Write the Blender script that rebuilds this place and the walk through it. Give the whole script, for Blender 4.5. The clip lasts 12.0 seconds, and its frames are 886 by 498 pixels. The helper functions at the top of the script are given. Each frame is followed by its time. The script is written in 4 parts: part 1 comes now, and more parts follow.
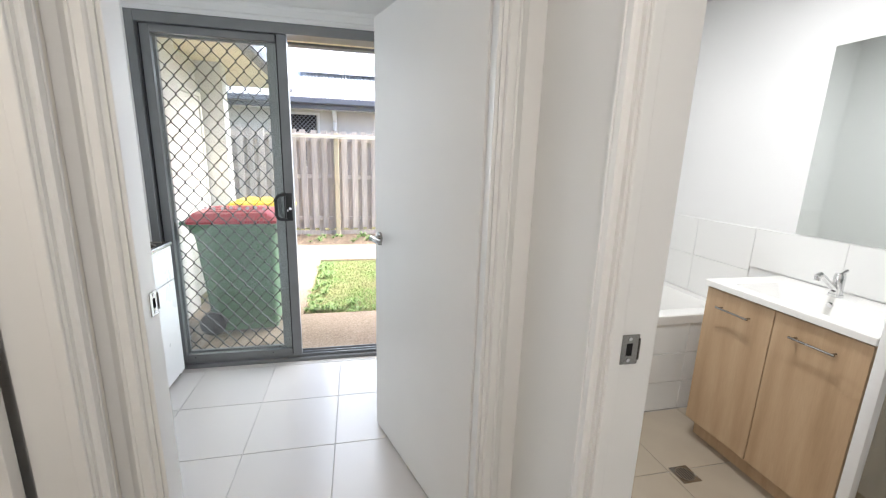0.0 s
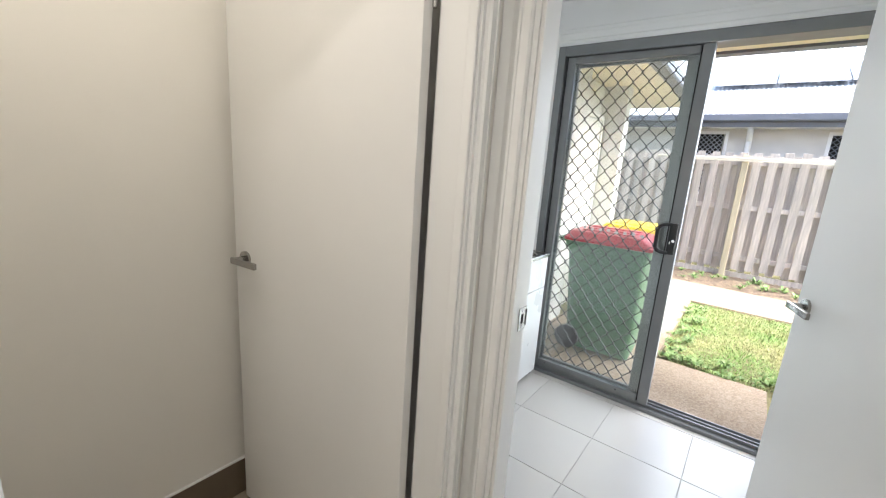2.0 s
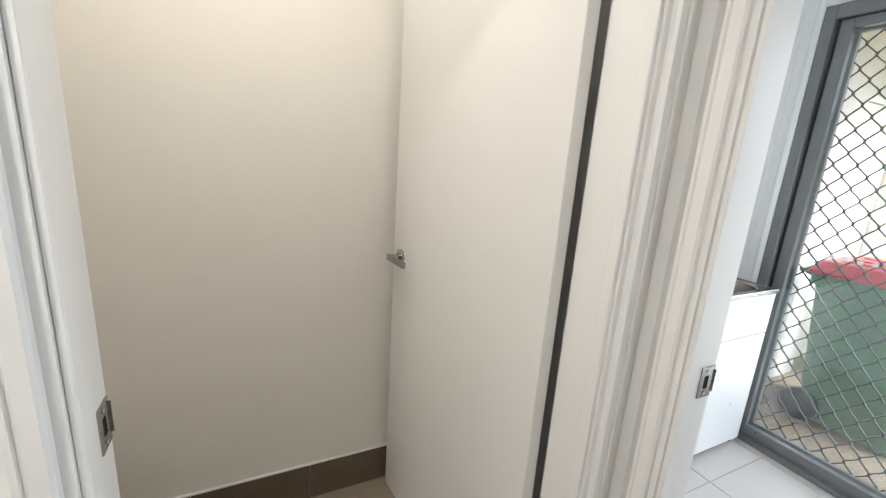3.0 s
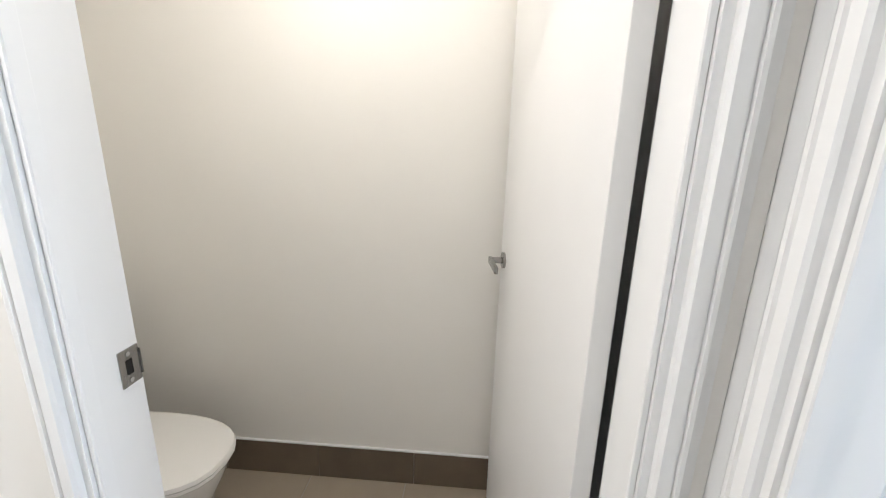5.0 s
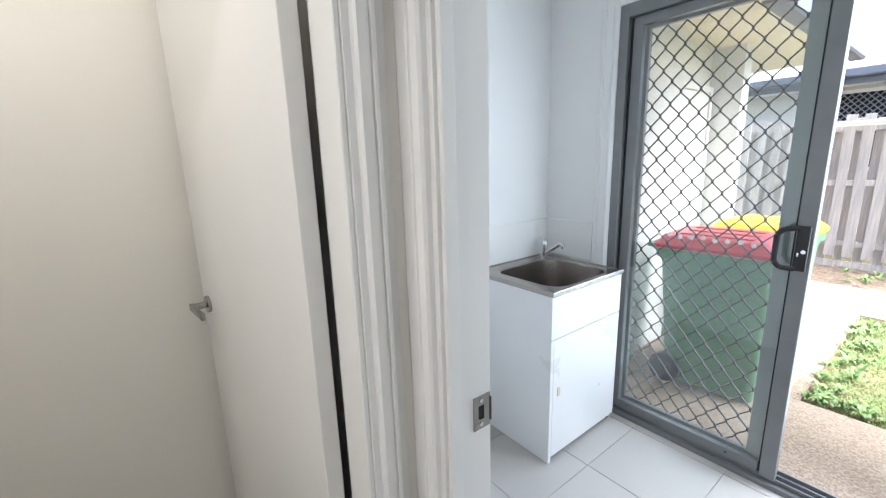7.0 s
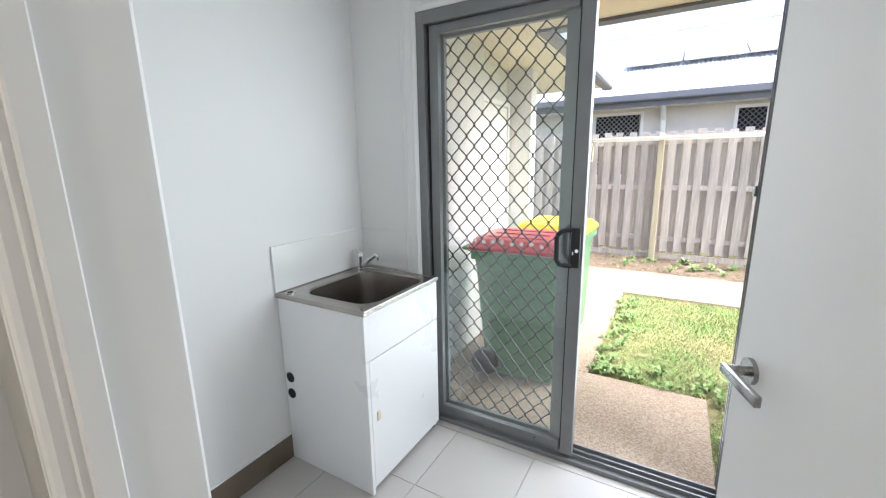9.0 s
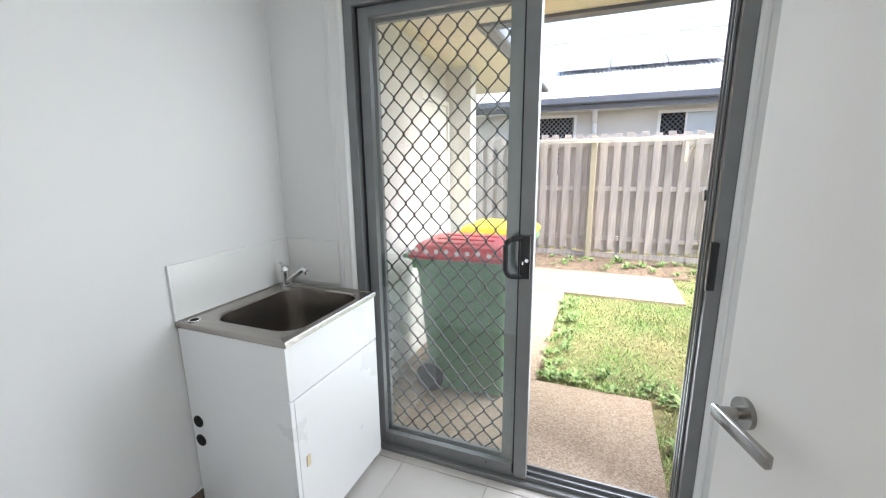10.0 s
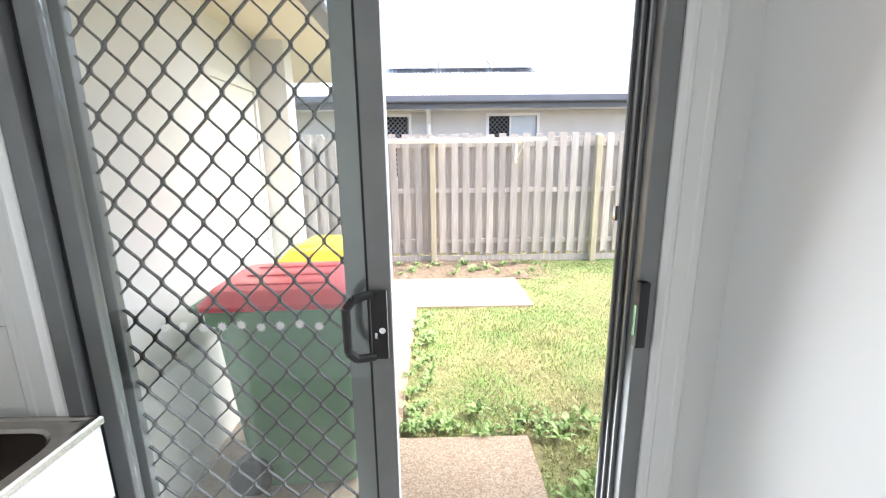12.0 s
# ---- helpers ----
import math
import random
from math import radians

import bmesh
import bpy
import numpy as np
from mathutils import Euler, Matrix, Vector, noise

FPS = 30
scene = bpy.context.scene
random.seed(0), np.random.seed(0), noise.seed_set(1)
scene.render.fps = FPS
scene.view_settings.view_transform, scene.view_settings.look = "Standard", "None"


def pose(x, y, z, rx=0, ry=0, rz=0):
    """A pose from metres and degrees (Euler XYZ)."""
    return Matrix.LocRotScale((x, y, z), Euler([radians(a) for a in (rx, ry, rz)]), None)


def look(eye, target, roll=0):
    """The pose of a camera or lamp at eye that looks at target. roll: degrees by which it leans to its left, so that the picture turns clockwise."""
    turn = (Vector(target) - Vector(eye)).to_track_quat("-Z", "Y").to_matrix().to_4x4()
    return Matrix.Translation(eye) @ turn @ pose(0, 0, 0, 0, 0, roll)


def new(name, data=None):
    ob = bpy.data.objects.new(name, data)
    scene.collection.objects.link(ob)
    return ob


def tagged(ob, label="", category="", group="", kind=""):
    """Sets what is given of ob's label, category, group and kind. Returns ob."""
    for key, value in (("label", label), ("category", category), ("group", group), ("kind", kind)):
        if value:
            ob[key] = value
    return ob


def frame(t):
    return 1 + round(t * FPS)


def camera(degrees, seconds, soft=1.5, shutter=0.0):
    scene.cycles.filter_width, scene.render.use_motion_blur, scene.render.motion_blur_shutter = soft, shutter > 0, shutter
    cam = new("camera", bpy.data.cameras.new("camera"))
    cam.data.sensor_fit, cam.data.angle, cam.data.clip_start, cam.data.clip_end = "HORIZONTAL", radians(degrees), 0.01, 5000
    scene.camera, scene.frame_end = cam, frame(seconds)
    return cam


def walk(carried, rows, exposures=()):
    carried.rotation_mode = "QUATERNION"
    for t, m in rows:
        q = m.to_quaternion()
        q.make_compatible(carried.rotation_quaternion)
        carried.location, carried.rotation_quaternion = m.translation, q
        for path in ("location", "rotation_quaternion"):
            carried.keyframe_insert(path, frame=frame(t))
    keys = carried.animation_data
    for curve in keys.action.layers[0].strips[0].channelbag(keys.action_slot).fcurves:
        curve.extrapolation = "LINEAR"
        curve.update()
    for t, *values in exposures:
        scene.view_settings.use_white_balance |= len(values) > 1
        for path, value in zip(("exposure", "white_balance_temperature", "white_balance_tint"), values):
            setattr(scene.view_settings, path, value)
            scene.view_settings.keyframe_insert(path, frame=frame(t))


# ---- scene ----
PATH = [
    (0, 1.094, -2.774, 1.424, 77.51, -1.66, -12.13),
    (0.5, 1.071, -2.759, 1.417, 77.89, -2.15, -0.68),
    (1, 1.019, -2.731, 1.420, 78.13, -3.00, 11.49),
    (1.5, 0.987, -2.680, 1.418, 78.15, -3.76, 24.39),
    (2, 1.018, -2.597, 1.439, 77.72, -3.88, 38.05),
    (2.5, 1.032, -2.519, 1.440, 77.25, -4.01, 51.50),
    (3, 0.973, -2.408, 1.428, 76.74, -3.76, 64.65),
    (4.8, 0.927, -2.046, 1.420, 75.40, -1.59, 95.09),
    (5.5, 0.995, -1.996, 1.445, 76.32, -0.38, 87.94),
    (6, 1.010, -1.999, 1.451, 76.96, 0.23, 77.04),
    (6.5, 1.028, -2.028, 1.466, 77.38, 1.20, 64.31),
    (7, 1.044, -2.054, 1.473, 77.72, 1.71, 52.29),
    (7.5, 1.059, -2.046, 1.482, 77.91, 1.98, 42.33),
    (9.5, 1.031, -1.708, 1.474, 77.88, 0.59, 26.83),
    (10, 0.958, -1.615, 1.478, 77.88, 0.63, 21.64),
    (10.5, 0.875, -1.501, 1.491, 77.93, 0.95, 14.77),
    (11, 0.845, -1.360, 1.484, 78.03, 1.29, 8.06),
    (11.5, 0.843, -1.148, 1.492, 77.87, 1.14, 2.68),
    (12, 0.822, -0.948, 1.491, 77.70, 0.65, -0.95),
]
cam = camera(95.4, 12.0, soft=1.2)
walk(cam, [(t, pose(*p)) for t, *p in PATH], exposures=[(0, 2.28, 6150, 11), (2.0, 2.28, 6150, 9), (3.2, 2.6, 6000, 9), (4.8, 2.92, 5750, 10), (5.5, 2.85, 5650, 10), (6.5, 2.45, 5700, 9), (7.5, 2.42, 5800, 9), (9.5, 2.2, 6200, 10), (11, 2.25, 6250, 11), (12, 2.38, 6280, 11)])

# ---- world and lights ----
world = bpy.data.worlds.new("overcast_sky")
scene.world = world
world.use_nodes = True
wn = world.node_tree.nodes
sky = wn.new("ShaderNodeTexSky")
sky.sky_type, sky.sun_disc = "NISHITA", False
sky.sun_elevation, sky.sun_rotation = radians(53), radians(86)
sky.air_density, sky.dust_density, sky.ozone_density = 1.0, 6.0, 1.0
world.node_tree.links.new(sky.outputs[0], wn["Background"].inputs[0])
wn["Background"].inputs[1].default_value = 0.15
sun = new("sun", bpy.data.lights.new("sun", "SUN"))
sun.data.energy, sun.data.angle, sun.data.color = 1.5, radians(50), (1.0, 0.97, 0.93)
sun.matrix_world = look((8.0, 1.5, 9.9), (0.5, 1, 0))
scene.view_settings.exposure = 0.0


def lamp_area(name, eye, target, size, watts, colour, size_y=None):
    ob = new(name, bpy.data.lights.new(name, "AREA"))
    ob.data.energy, ob.data.color, ob.data.size = watts, colour, size
    if size_y:
        ob.data.shape, ob.data.size_y = "RECTANGLE", size_y
    else:
        ob.data.shape = "DISK"
    ob.matrix_world = look(eye, target)
    return ob


CEIL = 2.45
lamp_area("wc_downlight_lamp", (0.10, -2.42, CEIL - 0.03), (0.10, -2.42, 0), 0.3, 1.3, (1.0, 0.87, 0.71))
# added fill for the lobby, whose own light source is unseen
lamp_area("lobby_fill_lamp", (1.02, -3.05, CEIL - 0.03), (1.02, -3.05, 0), 0.16, 3.0, (1.0, 0.90, 0.79))
# added fill that stands in for the unseen bathroom window
lamp_area("bathroom_fill_lamp", (2.35, -1.35, CEIL - 0.03), (2.35, -1.35, 0), 0.16, 5.2, (1.0, 0.98, 0.95))
# added area lamps, standing in for daylight through the sliding door's open half and glass
lamp_area("door_daylight", (1.02, 0.14, 1.12), (0.35, -1.2, 0.80), 0.54, 4.2, (0.93, 0.97, 1.0), 2.0)
lamp_area("pane_daylight", (0.30, 0.016, 1.12), (0.05, -1.2, 0.90), 0.54, 1.5, (0.93, 0.97, 1.0), 1.9)


# ---- materials ----
def mat(name, col, rough=0.5, metal=0.0, var=0.06, scale=6.0, bump=0.0, bscale=120.0, fine=0.0, spec=0.5, island=0.0, stretch=(1, 1, 1), col2=None, coat=0.0, random_ob=0.0):
    """A painted, stony or metal surface: broad and fine variation of colour, gloss and relief."""
    m = bpy.data.materials.new(name)
    m.use_nodes = True
    nt = m.node_tree
    n, ln = nt.nodes, nt.links.new
    b = n["Principled BSDF"]
    b.inputs["Metallic"].default_value = metal
    b.inputs["Specular IOR Level"].default_value = spec
    b.inputs["Coat Weight"].default_value = coat
    tc = n.new("ShaderNodeTexCoord")
    mp = n.new("ShaderNodeMapping")
    mp.inputs["Scale"].default_value = stretch
    ln(tc.outputs["Object"], mp.inputs[0])
    broad = n.new("ShaderNodeTexNoise")
    broad.inputs["Scale"].default_value, broad.inputs["Detail"].default_value = scale, 5
    ln(mp.outputs[0], broad.inputs["Vector"])
    grain = n.new("ShaderNodeTexNoise")
    grain.inputs["Scale"].default_value, grain.inputs["Detail"].default_value = bscale, 3
    ln(mp.outputs[0], grain.inputs["Vector"])
    mix = n.new("ShaderNodeMix")
    mix.data_type = "RGBA"
    ramp = n.new("ShaderNodeMapRange")
    ramp.inputs[1].default_value, ramp.inputs[2].default_value = 0.3, 0.7
    ln(broad.outputs[0], ramp.inputs[0])
    ln(ramp.outputs[0], mix.inputs[0])
    c2 = col2 or tuple(min(1, c * (1 - 2 * var)) for c in col)
    mix.inputs[6].default_value, mix.inputs[7].default_value = (*col, 1), (*c2, 1)
    out = mix.outputs[2]
    if fine or island or random_ob:
        hsv = n.new("ShaderNodeHueSaturation")
        ln(out, hsv.inputs["Color"])
        acc = None
        for amount, socket in ((fine, grain.outputs[0]), (island, n.new("ShaderNodeNewGeometry").outputs["Random Per Island"]), (random_ob, n.new("ShaderNodeObjectInfo").outputs["Random"])):
            if not amount:
                continue
            r = n.new("ShaderNodeMapRange")
            lo, hi = (0.3, 0.7) if socket is grain.outputs[0] else (0, 1)
            r.inputs[1].default_value, r.inputs[2].default_value, r.inputs[3].default_value, r.inputs[4].default_value = lo, hi, 1 - amount, 1 + amount
            ln(socket, r.inputs[0])
            if acc is None:
                acc = r.outputs[0]
            else:
                mu = n.new("ShaderNodeMath")
                mu.operation = "MULTIPLY"
                ln(acc, mu.inputs[0])
                ln(r.outputs[0], mu.inputs[1])
                acc = mu.outputs[0]
        ln(acc, hsv.inputs["Value"])
        out = hsv.outputs[0]
    ln(out, b.inputs["Base Color"])
    rr = n.new("ShaderNodeMapRange")
    rr.inputs[3].default_value, rr.inputs[4].default_value = max(0.02, rough - 0.08), min(1, rough + 0.08)
    ln(broad.outputs[0], rr.inputs[0])
    ln(rr.outputs[0], b.inputs["Roughness"])
    if bump:
        bp = n.new("ShaderNodeBump")
        bp.inputs["Strength"].default_value, bp.inputs["Distance"].default_value = bump, 0.004
        ln(grain.outputs[0], bp.inputs["Height"])
        ln(bp.outputs[0], b.inputs["Normal"])
    return m


def glass_mat(name, tint=(0.95, 0.98, 0.97)):
    m = bpy.data.materials.new(name)
    m.use_nodes = True
    n, ln = m.node_tree.nodes, m.node_tree.links.new
    gl = n.new("ShaderNodeBsdfGlossy")
    gl.inputs["Roughness"].default_value = 0.02
    tr = n.new("ShaderNodeBsdfTransparent")
    tr.inputs[0].default_value = (*tint, 1)
    lw = n.new("ShaderNodeLayerWeight")
    pw = n.new("ShaderNodeMath")
    pw.operation = "POWER"
    pw.inputs[1].default_value = 4.0
    ln(lw.outputs["Facing"], pw.inputs[0])
    fr = n.new("ShaderNodeMapRange")
    fr.inputs[3].default_value, fr.inputs[4].default_value = 0.095, 0.95
    ln(pw.outputs[0], fr.inputs[0])
    mx = n.new("ShaderNodeMixShader")
    ln(fr.outputs[0], mx.inputs[0])
    ln(tr.outputs[0], mx.inputs[1])
    ln(gl.outputs[0], mx.inputs[2])
    ln(mx.outputs[0], n["Material Output"].inputs[0])
    return m


WALL = mat("white_wall_paint", (0.80, 0.80, 0.79), 0.6, var=0.012, scale=1.5, bump=0.05, bscale=260)
CREAM = mat("warm_white_wall_paint", (0.84, 0.82, 0.775), 0.6, var=0.012, scale=1.5, bump=0.05, bscale=260)
CEILING = mat("ceiling_paint", (0.82, 0.82, 0.81), 0.7, var=0.02, scale=2)
GLOSS = mat("white_gloss_trim", (0.80, 0.80, 0.79), 0.42, var=0.004, scale=1.0)
DOORP = mat("white_door_paint", (0.79, 0.785, 0.77), 0.38, var=0.012, scale=3, bump=0.04, bscale=180)
TILE = mat("grey_floor_tile", (0.50, 0.475, 0.45), 0.3, var=0.015, scale=3, fine=0.03, bscale=240, bump=0.04, random_ob=0.03)
BEIGE = mat("beige_floor_tile", (0.36, 0.305, 0.235), 0.35, var=0.05, scale=5, fine=0.04, bscale=240, bump=0.04, random_ob=0.03)
SKIRT = mat("taupe_skirting_tile", (0.155, 0.12, 0.085), 0.4, var=0.08, scale=9, fine=0.05, bscale=200, random_ob=0.06)
GROUT = mat("grout", (0.47, 0.45, 0.43), 0.85, var=0.1, scale=20, fine=0.06)
WGROUT = mat("pale_grout", (0.72, 0.71, 0.69), 0.8, var=0.06, scale=20)
WTILE = mat("white_wall_tile", (0.82, 0.82, 0.80), 0.12, var=0.01, scale=3)
ALU = mat("grey_powdercoat_aluminium", (0.215, 0.22, 0.225), 0.38, metal=0.35, var=0.05, scale=10, fine=0.03, bscale=300)
MESH = mat("black_coated_grille", (0.018, 0.018, 0.018), 0.45, var=0.1, scale=30)
BLACK = mat("black_plastic", (0.012, 0.012, 0.013), 0.45, var=0.1, scale=30)
STEEL = mat("brushed_stainless_steel", (0.42, 0.39, 0.36), 0.22, metal=1.0, var=0.06, scale=12, bump=0.05, bscale=300, stretch=(1, 8, 1))
CHROME = mat("chrome", (0.75, 0.75, 0.76), 0.07, metal=1.0, var=0.03, scale=20)
NICKEL = mat("satin_nickel", (0.38, 0.37, 0.355), 0.25, metal=1.0, var=0.05, scale=30)
LAMINATE = mat("white_laminate", (0.83, 0.83, 0.83), 0.3, var=0.012, scale=3, bump=0.02, bscale=400)
CERAMIC = mat("white_ceramic", (0.82, 0.81, 0.78), 0.1, var=0.01, scale=3, coat=0.3)
OAK = mat("pale_oak_laminate", (0.52, 0.37, 0.23), 0.45, var=0.1, scale=2.2, stretch=(7, 7, 0.7), fine=0.08, bscale=30, bump=0.05, col2=(0.40, 0.27, 0.155))
GLASS = glass_mat("clear_glass")
MIRROR = mat("mirror_glass", (0.86, 0.90, 0.88), 0.02, metal=1.0, var=0.01, scale=1)
RENDER = mat("pale_rendered_wall", (0.71, 0.71, 0.715), 0.85, var=0.03, scale=3, bump=0.25, bscale=160, fine=0.03)
SOFFIT = mat("cream_soffit_board", (0.74, 0.69, 0.58), 0.7, var=0.02, scale=3)
FASCIA = mat("slate_grey_gutter", (0.16, 0.17, 0.20), 0.4, var=0.06, scale=6)
LATTICE = mat("grey_screen_lattice", (0.30, 0.31, 0.34), 0.5, var=0.05, scale=8)
ROOFM = mat("pale_steel_roofing", (0.62, 0.64, 0.67), 0.4, metal=0.1, var=0.05, scale=2)
CLAD = mat("pale_cladding", (0.66, 0.64, 0.61), 0.8, var=0.04, scale=2.5, fine=0.03)
PALING = mat("weathered_pine_paling", (0.58, 0.53, 0.49), 0.85, var=0.14, scale=3.0, stretch=(12, 12, 0.9), fine=0.12, bscale=14, bump=0.35, random_ob=0.16, col2=(0.40, 0.365, 0.34))
POST = mat("treated_pine_post", (0.56, 0.50, 0.36), 0.8, var=0.1, scale=4, stretch=(8, 8, 0.8), fine=0.1, bscale=14, bump=0.3)
SLAB = mat("exposed_aggregate_concrete", (0.28, 0.22, 0.165), 0.9, var=0.1, scale=2.5, bump=0.5, bscale=90)
nt = SLAB.node_tree
vo = nt.nodes.new("ShaderNodeTexVoronoi")
vo.inputs["Scale"].default_value = 125
nt.links.new(nt.nodes["Texture Coordinate"].outputs["Object"], vo.inputs["Vector"])
cr = nt.nodes.new("ShaderNodeValToRGB")
cr.color_ramp.elements[0].color, cr.color_ramp.elements[1].color = (0.17, 0.12, 0.085, 1), (0.60, 0.53, 0.45, 1)
e_ = cr.color_ramp.elements.new(0.5)
e_.color = (0.38, 0.29, 0.21, 1)
sp_ = nt.nodes.new("ShaderNodeSeparateColor")
nt.links.new(vo.outputs["Color"], sp_.inputs[0])
nt.links.new(sp_.outputs[0], cr.inputs[0])
mx_ = nt.nodes.new("ShaderNodeMix")
mx_.data_type = "RGBA"
mx_.inputs[0].default_value = 0.36
base_in = nt.nodes["Principled BSDF"].inputs["Base Color"]
nt.links.new(base_in.links[0].from_socket, mx_.inputs[6])
nt.links.new(cr.outputs[0], mx_.inputs[7])
nt.links.new(mx_.outputs[2], base_in)
SOIL = mat("dry_soil", (0.32, 0.25, 0.18), 0.95, var=0.2, scale=5, fine=0.35, bscale=60, bump=0.8)
LAWN = mat("lawn_soil_and_thatch", (0.27, 0.25, 0.12), 0.95, var=0.18, scale=3, fine=0.35, bscale=50, bump=0.8)
GRASS = mat("grass_blade", (0.19, 0.34, 0.085), 0.6, var=0.2, scale=2.2, island=0.3, col2=(0.37, 0.36, 0.17))
WEED = mat("broad_weed_leaf", (0.20, 0.31, 0.10), 0.55, var=0.15, scale=9, island=0.3)
MULCH = mat("bark_mulch_chip", (0.32, 0.24, 0.17), 0.9, var=0.2, scale=12, island=0.45)
BINGREEN = mat("dark_green_bin_plastic", (0.135, 0.27, 0.155), 0.45, var=0.08, scale=5, bump=0.08, bscale=220)
BINRED = mat("red_bin_plastic", (0.62, 0.06, 0.085), 0.4, var=0.08, scale=5)
BINYEL = mat("yellow_bin_plastic", (0.78, 0.56, 0.02), 0.4, var=0.06, scale=5)
LINEM = mat("cream_powdercoat", (0.78, 0.74, 0.64), 0.4, var=0.03, scale=8)
# pale metallic base puts the sky's reflection into the panel colour
SOLAR = mat("solar_panel_sky_sheen", (0.55, 0.57, 0.60), 0.10, metal=0.7, var=0.1, scale=4, coat=0.6)
# near-black: painted shade of holes and slots, also hubs, screws and dark parts
DARK = mat("dark_parts_and_hole_shade", (0.012, 0.011, 0.010), 0.9, var=0.1, scale=8)
BLUEGLASS = mat("frosted_window_glass", (0.55, 0.61, 0.66), 0.25, var=0.04, scale=3)
CREAMTAG = mat("cream_plastic", (0.75, 0.62, 0.42), 0.4, var=0.05, scale=30)
LIGHTD = bpy.data.materials.new("downlight_diffuser")
LIGHTD.use_nodes = True
LIGHTD.node_tree.nodes["Principled BSDF"].inputs["Emission Color"].default_value = (1, 0.92, 0.8, 1)
LIGHTD.node_tree.nodes["Principled BSDF"].inputs["Emission Strength"].default_value = 6


# ---- mesh helpers ----
def box(bm, x0, x1, y0, y1, z0, z1, bevel=0.0, seg=2):
    v = [bm.verts.new(p) for p in ((x0, y0, z0), (x1, y0, z0), (x1, y1, z0), (x0, y1, z0), (x0, y0, z1), (x1, y0, z1), (x1, y1, z1), (x0, y1, z1))]
    f = [bm.faces.new([v[i] for i in q]) for q in ((3, 2, 1, 0), (4, 5, 6, 7), (0, 1, 5, 4), (1, 2, 6, 5), (2, 3, 7, 6), (3, 0, 4, 7))]
    if bevel:
        bmesh.ops.bevel(bm, geom=list({e for q in f for e in q.edges}), offset=bevel, segments=seg, affect="EDGES", profile=0.5)
    return bm


def boxes(*dims, bevel=0.0, seg=2):
    bm = bmesh.new()
    for d in dims:
        box(bm, *d, bevel=bevel, seg=seg)
    return bm


def prism(bm, ring, a, b, axis="z"):
    """A closed outline carried from a to b along an axis."""
    def put(u, v, w):
        return {"z": (u, v, w), "x": (w, u, v), "y": (u, w, v)}[axis]
    lo = [bm.verts.new(put(u, v, a)) for u, v in ring]
    hi = [bm.verts.new(put(u, v, b)) for u, v in ring]
    k = len(ring)
    for i in range(k):
        bm.faces.new((lo[i], lo[(i + 1) % k], hi[(i + 1) % k], hi[i]))
    bm.faces.new(lo[::-1])
    bm.faces.new(hi)
    bmesh.ops.recalc_face_normals(bm, faces=bm.faces)
    return bm


def loft(bm, rings, cap0=True, cap1=True):
    vs = [[bm.verts.new(p) for p in r] for r in rings]
    k = len(rings[0])
    for a, b in zip(vs, vs[1:]):
        for i in range(k):
            bm.faces.new((a[i], a[(i + 1) % k], b[(i + 1) % k], b[i]))
    if cap0:
        bm.faces.new(vs[0][::-1])
    if cap1:
        bm.faces.new(vs[-1])
    bmesh.ops.recalc_face_normals(bm, faces=bm.faces)
    return bm


def rrect(cx, cy, w, d, r, n=6):
    """The outline of a rectangle with rounded corners."""
    out = []
    for sx, sy, a0 in ((1, 1, 0), (-1, 1, 90), (-1, -1, 180), (1, -1, 270)):
        for i in range(n + 1):
            a = radians(a0 + 90 * i / n)
            out.append((cx + sx * (w / 2 - r) + r * math.cos(a), cy + sy * (d / 2 - r) + r * math.sin(a)))
    return out


def rod(bm, p, q, r, n=10, r2=None):
    p, q = Vector(p), Vector(q)
    t = (q - p).to_track_quat("Z", "Y").to_matrix()
    ring = [t @ Vector((math.cos(2 * math.pi * i / n), math.sin(2 * math.pi * i / n), 0)) for i in range(n)]
    return loft(bm, [[p + v * r for v in ring], [q + v * (r2 or r) for v in ring]])


def tube(bm, pts, r, n=8):
    for a, b in zip(pts, pts[1:]):
        rod(bm, a, b, r, n)
    return bm


def smooth(me, angle=28):
    for p in me.polygons:
        p.use_smooth = True
    me.set_sharp_from_angle(angle=radians(angle))


def mesh_of(name, bm, material, soft=True):
    me = bpy.data.meshes.new(name)
    bm.normal_update()
    bm.to_mesh(me)
    bm.free()
    me.materials.append(material)
    if soft:
        smooth(me)
    return me


def part(name, bm, material, parent, label="", kind=""):
    ob = new(name, mesh_of(name, bm, material))
    ob.parent = parent
    return tagged(ob, label, kind=kind)


def thing(name, m, label, category, group="", kind=""):
    ob = new(name)
    ob.empty_display_size = 0.1
    ob.matrix_world = m if isinstance(m, Matrix) else pose(*m)
    return tagged(ob, label, category, group, kind)


def solid(name, bm, material, label, category, kind="structure"):
    return tagged(new(name, mesh_of(name, bm, material)), label, category, kind=kind)


# ---- plan ----
LX0, LX1, LY0 = -0.56, 1.54, -1.59          # laundry
WCX, WCW0, WCW1 = -0.495, 0.345, 0.46       # toilet: back wall, both faces of its door wall
LOBY = -1.69                                # lobby face of the laundry's door wall
BX0, BX1 = 1.595, 1.705                      # bathroom's door wall
OP_L = (0.540, 1.495)                       # laundry opening along x
OP_W = (-2.615, -1.760)                     # toilet opening along y
OP_B = (-2.97, -2.077)                      # bathroom opening along y
HEAD = 2.06
SLX0, SLX1, SLTOP = -0.138, 1.362, 2.19     # sliding door's opening
BRX1, BRY1 = 3.31, -0.16                    # bathroom's far walls
BACK = -4.3


